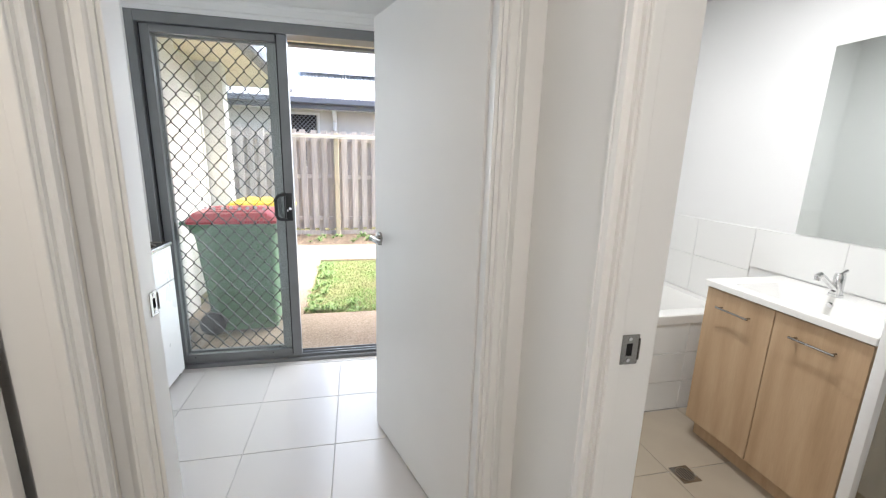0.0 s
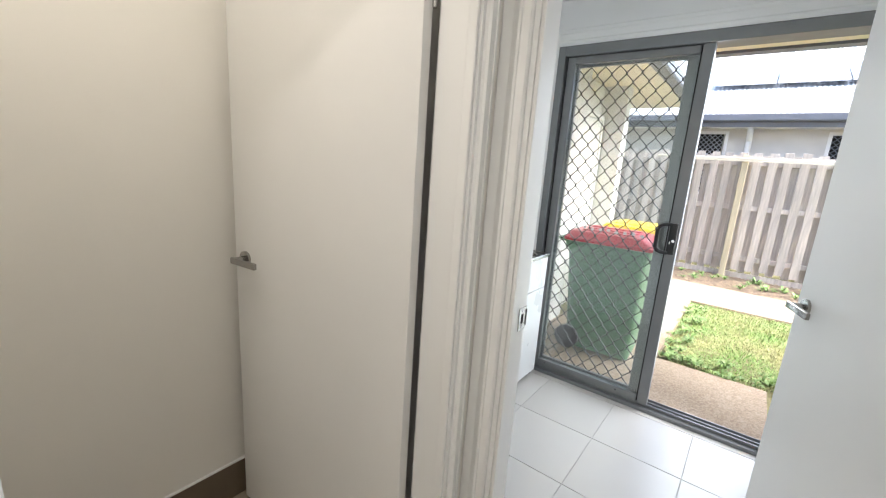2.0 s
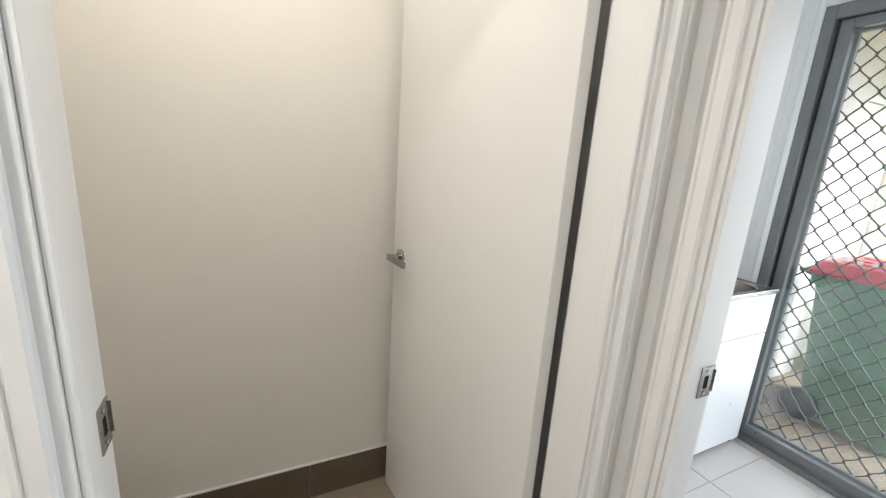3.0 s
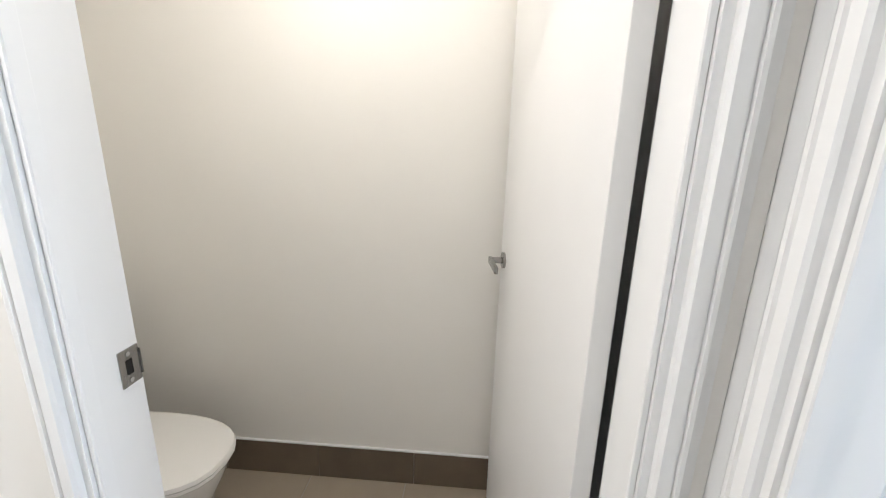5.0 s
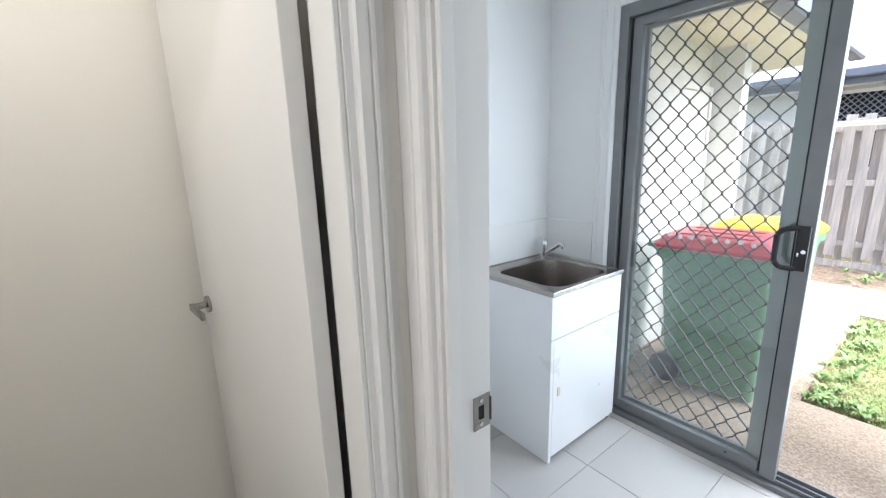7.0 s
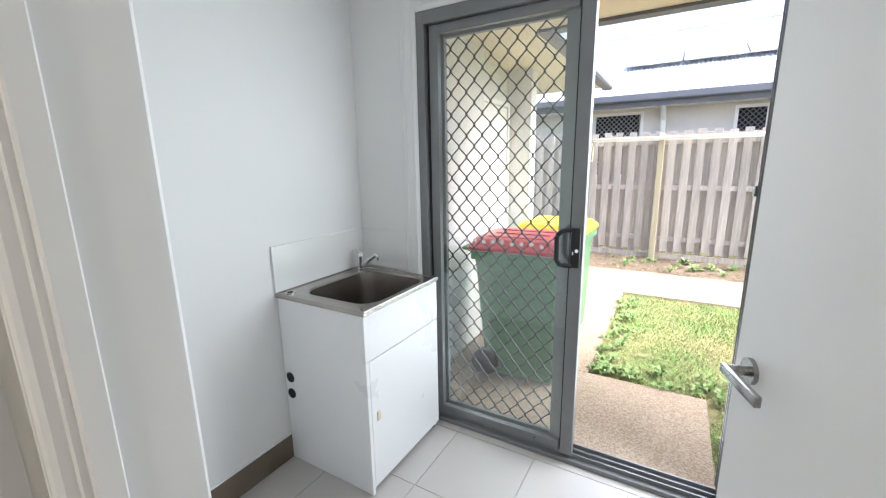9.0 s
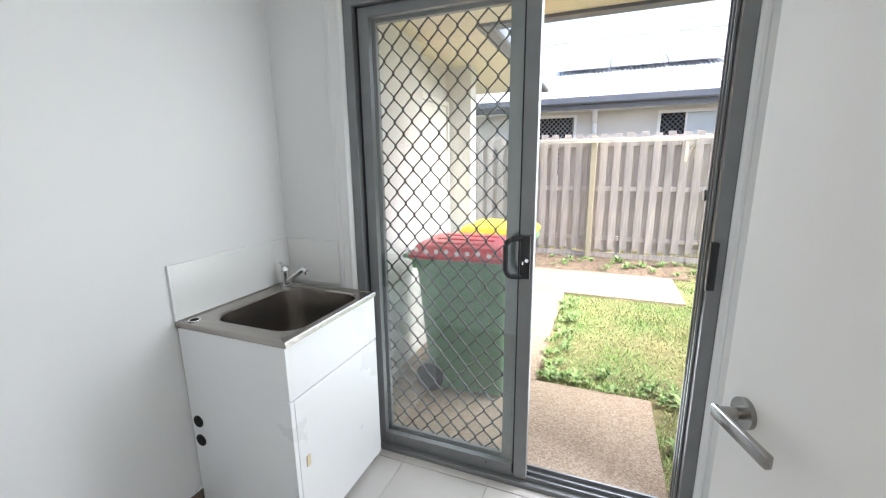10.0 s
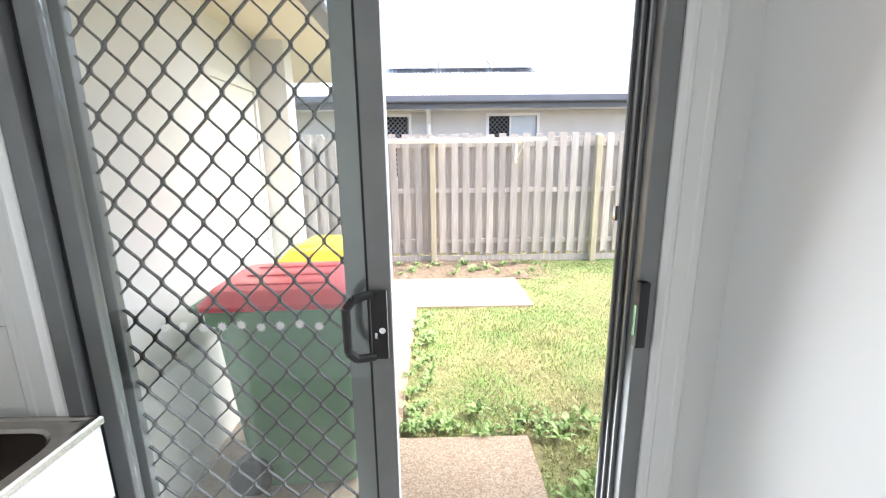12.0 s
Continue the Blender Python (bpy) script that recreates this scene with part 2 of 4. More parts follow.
def wall_with_opening(name, axis, c0, c1, a0, a1, o0, o1, top, material, label, base=0.0, high=CEIL):
    """A wall along x or y, between faces c0 and c1, with one opening through it."""
    bm = bmesh.new()
    for lo, hi, z0, z1 in ((a0, o0, base, high), (o1, a1, base, high), (o0, o1, top, high)):
        if hi - lo > 1e-4:
            box(bm, *((lo, hi, c0, c1) if axis == "x" else (c0, c1, lo, hi)), z0, z1)
    return solid(name, bm, material, label, "wall")


wall_with_opening("wall_laundry_door", "x", LOBY, LY0, WCX - 0.115, BX1, *OP_L, HEAD, WALL, "white painted plasterboard wall with the laundry doorway")
wall_with_opening("wall_toilet_door", "y", WCW0, WCW1, BACK, LOBY - 0.001, *OP_W, HEAD, CREAM, "warm white painted wall with the toilet doorway")
wall_with_opening("wall_bathroom_door", "y", BX0, BX1, BACK, LOBY - 0.001, *OP_B, HEAD, WALL, "white painted wall with the bathroom doorway")
solid("wall_laundry_west", boxes((LX0 - 0.25, LX0, LY0 + 0.001, 0.0, 0, CEIL)), WALL, "plain white painted laundry wall behind the tub", "wall")
solid("wall_laundry_east", boxes((LX1, LX1 + 0.115, LY0 + 0.001, 0.0, 0, CEIL)), WALL, "plain white painted laundry wall", "wall")
wall_with_opening("wall_sliding_door", "x", 0.0, 0.10, LX0 - 0.25, BRX1 + 0.2, SLX0, SLX1, SLTOP, WALL, "white painted wall round the sliding door", base=-0.08)
wall_with_opening("wall_outer_render", "x", 0.101, 0.24, -0.55, 6.0, SLX0, SLX1, SLTOP, RENDER, "pale rendered outside wall round the sliding door", base=-0.1, high=2.6)
solid("wall_toilet_back", boxes((WCX - 0.115, WCX, BACK, LOBY - 0.001, 0, CEIL)), CREAM, "warm white painted wall behind the toilet pan", "wall")
solid("wall_toilet_cistern", boxes((WCX + 0.001, WCW0 - 0.001, -3.62, -3.47, 0, CEIL)), CREAM, "warm white wall behind the toilet cistern", "wall")
solid("wall_lobby_back", boxes((WCW1 + 0.001, BX0 - 0.001, BACK, BACK + 0.1, 0, CEIL)), CREAM, "plain warm white wall that closes the lobby", "wall")
solid("wall_bathroom_east", boxes((BRX1, BRX1 + 0.115, BACK, -0.001, 0, CEIL)), WALL, "white painted bathroom wall behind the vanity", "wall")
solid("wall_bathroom_north", boxes((LX1 + 0.116, BRX1 - 0.001, BRY1, -0.001, 0, CEIL)), WALL, "white painted bathroom wall above the bath", "wall")
solid("wall_bathroom_west", boxes((LX1 + 0.116, BX1, LY0 + 0.001, BRY1 - 0.001, 0, CEIL)), WALL, "white painted bathroom wall at the end of the bath", "wall")
solid("wall_bathroom_south", boxes((BX1 + 0.001, BRX1 - 0.001, BACK, BACK + 0.1, 0, CEIL)), WALL, "white wall that closes the bathroom", "wall")
solid("ceiling", boxes((-0.85, BRX1 + 0.3, BACK - 0.1, 0.1, CEIL + 0.001, CEIL + 0.1)), CEILING, "flat white plasterboard ceiling", "ceiling")
solid("floor_lobby", boxes((-0.62, BX1 + 0.01, BACK - 0.1, LY0, -0.1, -0.004)), GROUT, "beige tiled floor of lobby and toilet", "floor")
FL_L = solid("floor_laundry", boxes((LX0 - 0.1, LX1 + 0.1, LY0 + 0.001, 0.0, -0.1, -0.004)), GROUT, "pale grey porcelain tiled laundry floor", "floor")
FL_B = solid("floor_bathroom", boxes((BX1 + 0.011, BRX1 + 0.1, BACK - 0.1, 0.0, -0.1, -0.004)), GROUT, "beige tiled bathroom floor", "floor")


# ---- doorways: linings, stops and architraves ----
ARCH = [(0, 0), (0.056, 0), (0.056, 0.004), (0.037, 0.016), (0.034, 0.019), (0.028, 0.019), (0.026, 0.015), (0.023, 0.015), (0.021, 0.019), (0.004, 0.019), (0, 0.014)]


def doorway(name, m, width, depth, faces, label, stop_at, head=HEAD):
    """Lining of a doorway. Local x runs across the opening, y into the wall, from the face at 0 to depth."""
    d = thing(name, m, label, "door frame", kind="structure")
    jt = 0.02
    for side in (0, 1):
        x0 = 0 if side == 0 else width - jt
        part("jamb", boxes((x0, x0 + jt, -0.004, depth + 0.004, 0, head)), GLOSS, d)
        s0 = jt if side == 0 else width - jt - 0.011
        part("door_stop", boxes((s0, s0 + 0.011, stop_at, stop_at + 0.026, 0, head - jt), bevel=0.002, seg=1), GLOSS, d)
    part("head_lining", boxes((jt, width - jt, -0.004, depth + 0.004, head - jt, head)), GLOSS, d)
    for y, sgn in faces:
        for side in (0, 1):
            ring = [((0.008 - u) if side == 0 else (width - 0.008 + u), y + sgn * v) for u, v in ARCH]
            part("architrave", prism(bmesh.new(), ring, 0, head + 0.05), GLOSS, d)
        ring = [(y + sgn * v, head - 0.008 + u) for u, v in ARCH]
        part("head_architrave", prism(bmesh.new(), ring, 0.009, width - 0.009, "x"), GLOSS, d)
    return d


doorway("door_frame_1", (OP_L[0], LOBY, 0), OP_L[1] - OP_L[0], LY0 - LOBY, ((0, -1), (LY0 - LOBY, 1)), "white gloss moulded frame of the laundry doorway", 0.002)
doorway("door_frame_2", pose(WCW1, OP_W[0], 0, 0, 0, 90), OP_W[1] - OP_W[0], WCW1 - WCW0, ((0, -1), (WCW1 - WCW0, 1)), "white gloss moulded frame of the toilet doorway", 0.002)
doorway("door_frame_3", pose(BX0, OP_B[1], 0, 0, 0, -90), OP_B[1] - OP_B[0], BX1 - BX0, ((0, -1), (BX1 - BX0, 1)), "white gloss moulded frame of the bathroom doorway", 0.002)


def strike(m, label):
    """A latch plate let into a jamb. Local x runs across the plate, z up, its face looks along -y."""
    s = thing("strike_plate", m, label, "strike plate", "door strike plates")
    bm = bmesh.new()
    for d in ((-0.020, -0.009, -0.0015, 0.001, -0.033, 0.033), (0.005, 0.020, -0.0015, 0.001, -0.033, 0.033), (-0.009, 0.005, -0.0015, 0.001, -0.033, -0.014), (-0.009, 0.005, -0.0015, 0.001, 0.014, 0.033), (0.020, 0.0215, -0.004, 0.006, -0.024, 0.024)):
        box(bm, *d)
    part("plate", bm, NICKEL, s)
    # dark sheet paints the shade in the plate's opening
    part("latch_hole_shade", boxes((-0.009, 0.005, 0.0002, 0.001, -0.014, 0.014)), DARK, s)
    for z in (-0.024, 0.024):
        part("screw", rod(bmesh.new(), (-0.002, -0.0025, z), (-0.002, 0, z), 0.0042, 12), CHROME, s)
    return s


strike(pose(OP_L[0] + 0.0205, LY0 - 0.018, 1.025, 0, 0, 90), "satin steel strike plate on the laundry door jamb")
strike(pose(WCW0 + 0.018, OP_W[0] + 0.0205, 1.045, 0, 0, 180), "satin steel strike plate on the toilet door jamb")
strike(pose(BX0 + 0.055, OP_B[1] - 0.0205, 1.048, 0, 0, 0), "satin steel strike plate on the bathroom door jamb")


def lever(parent, x, z, y, sgn, toward):
    """A lever handle on a round rose, on the face at y that looks along sgn; the lever runs along toward * x."""
    h = part("door_handle", rod(bmesh.new(), (x, y, z), (x, y + sgn * 0.009, z), 0.027, 28), NICKEL, parent, "satin nickel lever handle on a round rose")
    part("neck", rod(bmesh.new(), (x, y + sgn * 0.009, z), (x, y + sgn * 0.052, z), 0.0105, 16), NICKEL, h)
    bm = bmesh.new()
    a, b = sorted((y + sgn * 0.042, y + sgn * 0.054))
    x0, x1 = sorted((x - toward * 0.012, x + toward * 0.122))
    box(bm, x0, x1, a, b, z - 0.011, z + 0.011, bevel=0.0025)
    part("lever", bm, NICKEL, h)


def door_leaf(name, m, w, label, towards=-1, t=0.037, h=HEAD - 0.03):
    """A flush door. Local x from hinge to free edge, the visible face at y = 0 looks along -y."""
    d = thing(name, m, label, "door")
    s = -1 if t > 0 else 1
    part("leaf", boxes((0.0, w, min(0, t), max(0, t), 0.008, h), bevel=0.0015, seg=1), DOORP, d)
    lever(d, w - 0.062, 1.05, 0, s, towards)
    lever(d, w - 0.062, 1.05, t, -s, towards)
    for z in (0.22, 1.84):
        part("hinge", rod(bmesh.new(), (-0.004, t, z - 0.045), (-0.004, t, z + 0.045), 0.006, 10), NICKEL, d)
    part("latch", boxes((w - 0.001, w + 0.0015, min(0, t) + 0.008, max(0, t) - 0.008, 1.02, 1.08)), NICKEL, d)
    return d


def heading(a, b):
    return math.degrees(math.atan2(b[1] - a[1], b[0] - a[0]))


# laundry: face that looks to -x; toilet: face that looks to -y
HL, FLL = (1.466, -1.602), (1.19, -0.788)
door_l = door_leaf("door_1", pose(HL[0], HL[1], 0, 0, 0, heading(HL, FLL)), 0.858, "white flush laundry door standing open", t=-0.037)
HW, FW = (0.329, -1.826), (-0.451, -1.914)
door_w = door_leaf("door_2", pose(HW[0], HW[1], 0, 0, 0, heading(HW, FW)), 0.785, "warm white flush toilet door standing open", t=-0.037)
HB, FB = (1.735, -2.945), (2.53, -3.0)
door_b = door_leaf("door_3", pose(HB[0], HB[1], 0, 0, 0, heading(HB, FB)), 0.80, "white flush bathroom door standing open", t=0.037)


# ---- sliding door ----
sl = thing("sliding_door", (SLX0, 0, 0), "grey aluminium sliding door, half open, with a diamond grille screen", "sliding door")
W = SLX1 - SLX0


def bar(name, x0, x1, y0, y1, z0, z1, parent=sl, material=ALU, bevel=0.002):
    return part(name, boxes((x0 - SLX0, x1 - SLX0, y0, y1, z0, z1), bevel=bevel, seg=1), material, parent)


bar("frame_jamb", SLX0, SLX0 + 0.045, -0.006, 0.135, 0.0, SLTOP)
bar("seal", SLX0 + 0.0525, SLX0 + 0.0595, 0.020, 0.060, 0.043, SLTOP - 0.063, material=BLACK, bevel=0)
bar("frame_jamb", SLX0 + 0.0455, SLX0 + 0.052, 0.028, 0.135, 0.0, SLTOP - 0.062)
bar("frame_jamb", SLX1 - 0.045, SLX1, -0.006, 0.135, 0.0, SLTOP)
for y in (0.03, 0.07, 0.11):
    bar("jamb_rib", SLX1 - 0.056, SLX1 - 0.0455, y, y + 0.010, 0.05, SLTOP - 0.06)
bar("frame_head", SLX0 + 0.0455, SLX1 - 0.0455, -0.006, 0.135, SLTOP - 0.06, SLTOP)
bar("frame_sill", SLX0 + 0.0455, SLX1 - 0.0455, -0.006, 0.135, -0.004, 0.022)
for y in (0.022, 0.060, 0.100):
    bar("sill_track", SLX0 + 0.0455, SLX1 - 0.0455, y, y + 0.006, 0.0225, 0.042, bevel=0)
XA, XM, XB = SLX0 + 0.060, 0.640, 0.707
# glass leaf, pushed open behind the grille leaf's place
bar("glass_stile", XA, XA + 0.048, 0.018, 0.050, 0.043, SLTOP - 0.063)
bar("seal", XM + 0.0005, XM + 0.0105, 0.030, 0.050, 0.043, SLTOP - 0.063, material=BLACK, bevel=0)
# black strip drawn for the dark channel between the jamb ribs
bar("seal", SLX1 - 0.0475, SLX1 - 0.0452, 0.041, 0.069, 0.05, SLTOP - 0.062, material=BLACK, bevel=0)
bar("glass_stile", XM + 0.011, XB, 0.002, 0.050, 0.043, SLTOP - 0.063)
bar("glass_rail", XA + 0.0485, XM, 0.018, 0.050, 0.043, 0.088)
bar("glass_rail", XA + 0.0485, XM, 0.018, 0.050, SLTOP - 0.105, SLTOP - 0.063)
pane = bar("glass_pane", XA + 0.0485, XM, 0.031, 0.036, 0.0885, SLTOP - 0.1055, material=GLASS, bevel=0)
pane.visible_shadow = False
# grille leaf
bar("screen_stile", XA, XA + 0.055, 0.072, 0.098, 0.043, SLTOP - 0.063)
bar("screen_stile", 0.583, XM, 0.0505, 0.098, 0.043, SLTOP - 0.063)
bar("screen_rail", XA + 0.0555, 0.5825, 0.072, 0.098, 0.043, 0.094)
bar("screen_rail", XA + 0.0555, 0.5825, 0.072, 0.098, SLTOP - 0.115, SLTOP - 0.063)
for x in (XA + 0.10, 0.515):
    part("screw", rod(bmesh.new(), (x - SLX0, 0.0165, 0.068), (x - SLX0, 0.0178, 0.068), 0.004, 10), DARK, sl)


def grille(x0, x1, z0, z1, y):
    """A diamond grille of wavy strands that meet at small knuckles."""
    bm = bmesh.new()
    px, pz = 0.087, 0.105
    ox, oz = SLX0 + 0.143, 0.136
    nx, nz = int((x1 - x0) / px) + 2, int((z1 - z0) / pz) + 2
    def clampseg(a, b):
        (ax, az), (bx, bz) = a, b
        for lo, hi, i in ((x0, x1, 0), (z0, z1, 1)):
            p, q = (ax, az)[i], (bx, bz)[i]
            if max(p, q) <= lo or min(p, q) >= hi:
                return None
            t0, t1 = 0.0, 1.0
            if p < lo: t0 = (lo - p) / (q - p)
            if p > hi: t0 = (hi - p) / (q - p)
            if q < lo: t1 = (lo - p) / (q - p)
            if q > hi: t1 = (hi - p) / (q - p)
            ax, az, bx, bz = ax + (bx - ax) * t0, az + (bz - az) * t0, ax + (bx - ax) * t1, az + (bz - az) * t1
        return (ax, az), (bx, bz)
    def strip(a, b, w):
        s = clampseg(a, b)
        if not s:
            return
        (ax, az), (bx, bz) = s
        dx, dz = bx - ax, bz - az
        l = math.hypot(dx, dz)
        if l < 1e-4:
            return
        ox, oz = -dz / l * w, dx / l * w
        r = [(ax + ox, az + oz), (ax - ox, az - oz), (bx - ox, bz - oz), (bx + ox, bz + oz)]
        lo = [bm.verts.new((u - SLX0, y - 0.004, v)) for u, v in r]
        hi = [bm.verts.new((u - SLX0, y + 0.004, v)) for u, v in r]
        bm.faces.new(lo)
        bm.faces.new(hi[::-1])
        for i in range(4):
            bm.faces.new((lo[i], hi[i], hi[(i + 1) % 4], lo[(i + 1) % 4]))
    w = 0.0024
    for j in range(-2, nz + 1):
        for i in range(-2, nx + 1):
            x, z = ox + i * px, oz + j * pz
            for cx, cz in ((x, z), (x + px / 2, z + pz / 2)):
                k = 0.0075
                strip((cx, cz - k), (cx, cz + k), 0.0048)
                for s in (1, -1):
                    ex, ez = cx + s * px / 2, cz + pz / 2
                    m1 = (cx + s * px * 0.178, cz + pz * 0.196)
                    m2 = (cx + s * px * 0.322, cz + pz * 0.304)
                    strip((cx + s * 0.001, cz + k * 0.8), m1, w)
                    strip(m1, m2, w)
                    strip(m2, (ex - s * 0.001, ez - k * 0.8), w)
    return bm


part("grille", grille(XA + 0.056, 0.582, 0.095, SLTOP - 0.116, 0.088), MESH, sl, "black diamond security grille")
# white flower stickers that mark the glass
for k in range(9):
    fx, fz, ring = 0.118 + k * 0.0495, 1.082 + 0.004 * math.sin(k * 2.1), []
    for i in range(32):
        a = 2 * math.pi * i / 32
        r = 0.0125 if i % 4 < 2 else 0.0075
        ring.append((fx - SLX0 + r * math.cos(a), fz + r * math.sin(a)))
    part("flower_sticker", prism(bmesh.new(), ring, 0.0298, 0.0308, "y"), LAMINATE, sl, "small white flower sticker")
lock = part("door_handle", boxes((0.656 - SLX0, 0.697 - SLX0, -0.014, 0.001, 1.005, 1.185), bevel=0.004), BLACK, sl, "black D-shaped pull handle with key lock")
bm = bmesh.new()
tube(bm, [(0.662 - SLX0, -0.012, 1.178), (0.620 - SLX0, -0.035, 1.172), (0.602 - SLX0, -0.042, 1.150), (0.602 - SLX0, -0.042, 1.040), (0.620 - SLX0, -0.035, 1.018), (0.662 - SLX0, -0.012, 1.012)], 0.0105, 12)
part("pull", bm, BLACK, lock)
part("key_cylinder", rod(bmesh.new(), (0.684 - SLX0, -0.020, 1.085), (0.684 - SLX0, -0.013, 1.085), 0.008, 16), CHROME, lock)
part("snib", boxes((0.666 - SLX0, 0.673 - SLX0, -0.026, -0.0135, 1.066, 1.082), bevel=0.002), CHROME, lock)
keeper = part("lock_keeper", boxes((1.308 - SLX0, 1.334 - SLX0, -0.030, -0.0062, 1.03, 1.20), bevel=0.003), BLACK, sl, "black lock keeper")
part("keeper_tongue", boxes((1.3065 - SLX0, 1.3085 - SLX0, -0.023, -0.013, 1.06, 1.14)), CHROME, keeper)
part("screen_latch", boxes((1.293 - SLX0, 1.306 - SLX0, 0.112, 0.122, 1.33, 1.37), bevel=0.002), CHROME, sl)

# white architrave round the sliding door
sa = thing("door_frame_4", (0, 0, 0), "white gloss moulded architrave round the sliding door", "door frame", kind="structure")
AR2 = [(0, 0), (0.092, 0), (0.092, 0.012), (0.086, 0.016), (0.070, 0.016), (0.066, 0.013), (0.030, 0.013), (0.022, 0.020), (0.014, 0.020), (0.010, 0.016), (0, 0.012)]
part("architrave", prism(bmesh.new(), [(SLX0 - u, -v) for u, v in AR2], 0, SLTOP + 0.09), GLOSS, sa)
part("architrave", prism(bmesh.new(), [(SLX1 + u, -v) for u, v in AR2], 0, SLTOP + 0.09), GLOSS, sa)
part("head_architrave", prism(bmesh.new(), [(-v, SLTOP + u) for u, v in AR2], SLX0 + 0.001, SLX1 - 0.001, "x"), GLOSS, sa)


# ---- laundry tub ----
TX, TY, TH = -0.555, -0.632, 0.885
TW, TD = 0.535, 0.585
tub = thing("laundry_cabinet", (TX, TY, 0), "white laminate laundry tub cabinet against the wall", "laundry cabinet")
part("side_panel", boxes((0, TW - 0.02, 0.002, 0.018, 0.0, TH - 0.0225), bevel=0.001, seg=1), LAMINATE, tub)
part("side_panel", boxes((0, TW - 0.02, TD - 0.018, TD - 0.002, 0.0, TH - 0.0225), bevel=0.001, seg=1), LAMINATE, tub)
part("back_panel", boxes((0, 0.012, 0.019, TD - 0.019, 0.1, TH - 0.0225)), LAMINATE, tub)
part("bottom_panel", boxes((0.013, TW - 0.03, 0.019, TD - 0.019, 0.05, 0.066)), LAMINATE, tub)
part("front_panel", boxes((TW - 0.0195, TW - 0.003, 0.0, TD, 0.652, TH - 0.0225), bevel=0.0015, seg=1), LAMINATE, tub)
dr = part("cabinet_door", boxes((TW - 0.0195, TW - 0.003, 0.022, TD - 0.002, 0.03, 0.647), bevel=0.0015, seg=1), LAMINATE, tub)
part("edge_strip", boxes((TW - 0.0195, TW - 0.003, 0.0, 0.020, 0.0, 0.650), bevel=0.001, seg=1), LAMINATE, tub)
part("child_latch", boxes((TW - 0.003, TW + 0.001, 0.055, 0.075, 0.35, 0.395), bevel=0.001, seg=1), CREAMTAG, dr)
part("foot", boxes((TW - 0.045, TW - 0.02, TD - 0.045, TD - 0.019, 0.0, 0.05)), BLACK, tub)
for z in (0.372, 0.458):
    hole = part("hose_hole", rod(bmesh.new(), (0.040, -0.0015, z), (0.040, 0.0015, z), 0.026, 28), BLACK, tub, "black plastic hose-hole cap")
    part("cap_ring", rod(bmesh.new(), (0.040, -0.003, z), (0.040, -0.0016, z), 0.021, 28), DARK, hole)

sink = thing("laundry_tub", (TX, TY, TH - 0.045), "brushed stainless steel laundry tub set in the cabinet top", "sink")
cx, cy = TW / 2 + 0.012, TD / 2 + 0.005
rings = [[(x, y, 0.024) for x, y in rrect(TW / 2, TD / 2, TW + 0.012, TD + 0.012, 0.004)],
         [(x, y, 0.040) for x, y in rrect(TW / 2, TD / 2, TW + 0.012, TD + 0.012, 0.004)],
         [(x, y, 0.045) for x, y in rrect(TW / 2, TD / 2, TW + 0.004, TD + 0.004, 0.005)],
         [(x, y, 0.045) for x, y in rrect(TW / 2, TD / 2, TW - 0.012, TD - 0.012, 0.01)],
         [(x, y, 0.041) for x, y in rrect(TW / 2, TD / 2, TW - 0.024, TD - 0.024, 0.012)],
         [(x, y, 0.041) for x, y in rrect(cx + 0.012, cy + 0.01, 0.425, 0.475, 0.09)],
         [(x, y, 0.034) for x, y in rrect(cx + 0.012, cy + 0.01, 0.410, 0.460, 0.085)],
         [(x, y, -0.10) for x, y in rrect(cx + 0.012, cy + 0.01, 0.385, 0.435, 0.08)],
         [(x, y, -0.195) for x, y in rrect(cx + 0.012, cy + 0.01, 0.365, 0.415, 0.075)],
         [(x, y, -0.215) for x, y in rrect(cx + 0.02, cy, 0.30, 0.36, 0.06)],
         [(x, y, -0.218) for x, y in rrect(cx + 0.02, cy, 0.06, 0.06, 0.025)]]
part("bowl", loft(bmesh.new(), rings, False, True), STEEL, sink)
ov = part("overflow_ring", rod(bmesh.new(), (0.050, 0.040, 0.041), (0.050, 0.040, 0.045), 0.023, 28), CHROME, sink, "chrome suds-bypass ring")
# black disc on the ring paints the depth of its hole
part("overflow_hole_shade", rod(bmesh.new(), (0.050, 0.040, 0.0452), (0.050, 0.040, 0.0458), 0.016, 24), DARK, ov)
part("drain", rod(bmesh.new(), (cx + 0.02, cy, -0.2165), (cx + 0.02, cy, -0.2145), 0.035, 24), CHROME, sink)


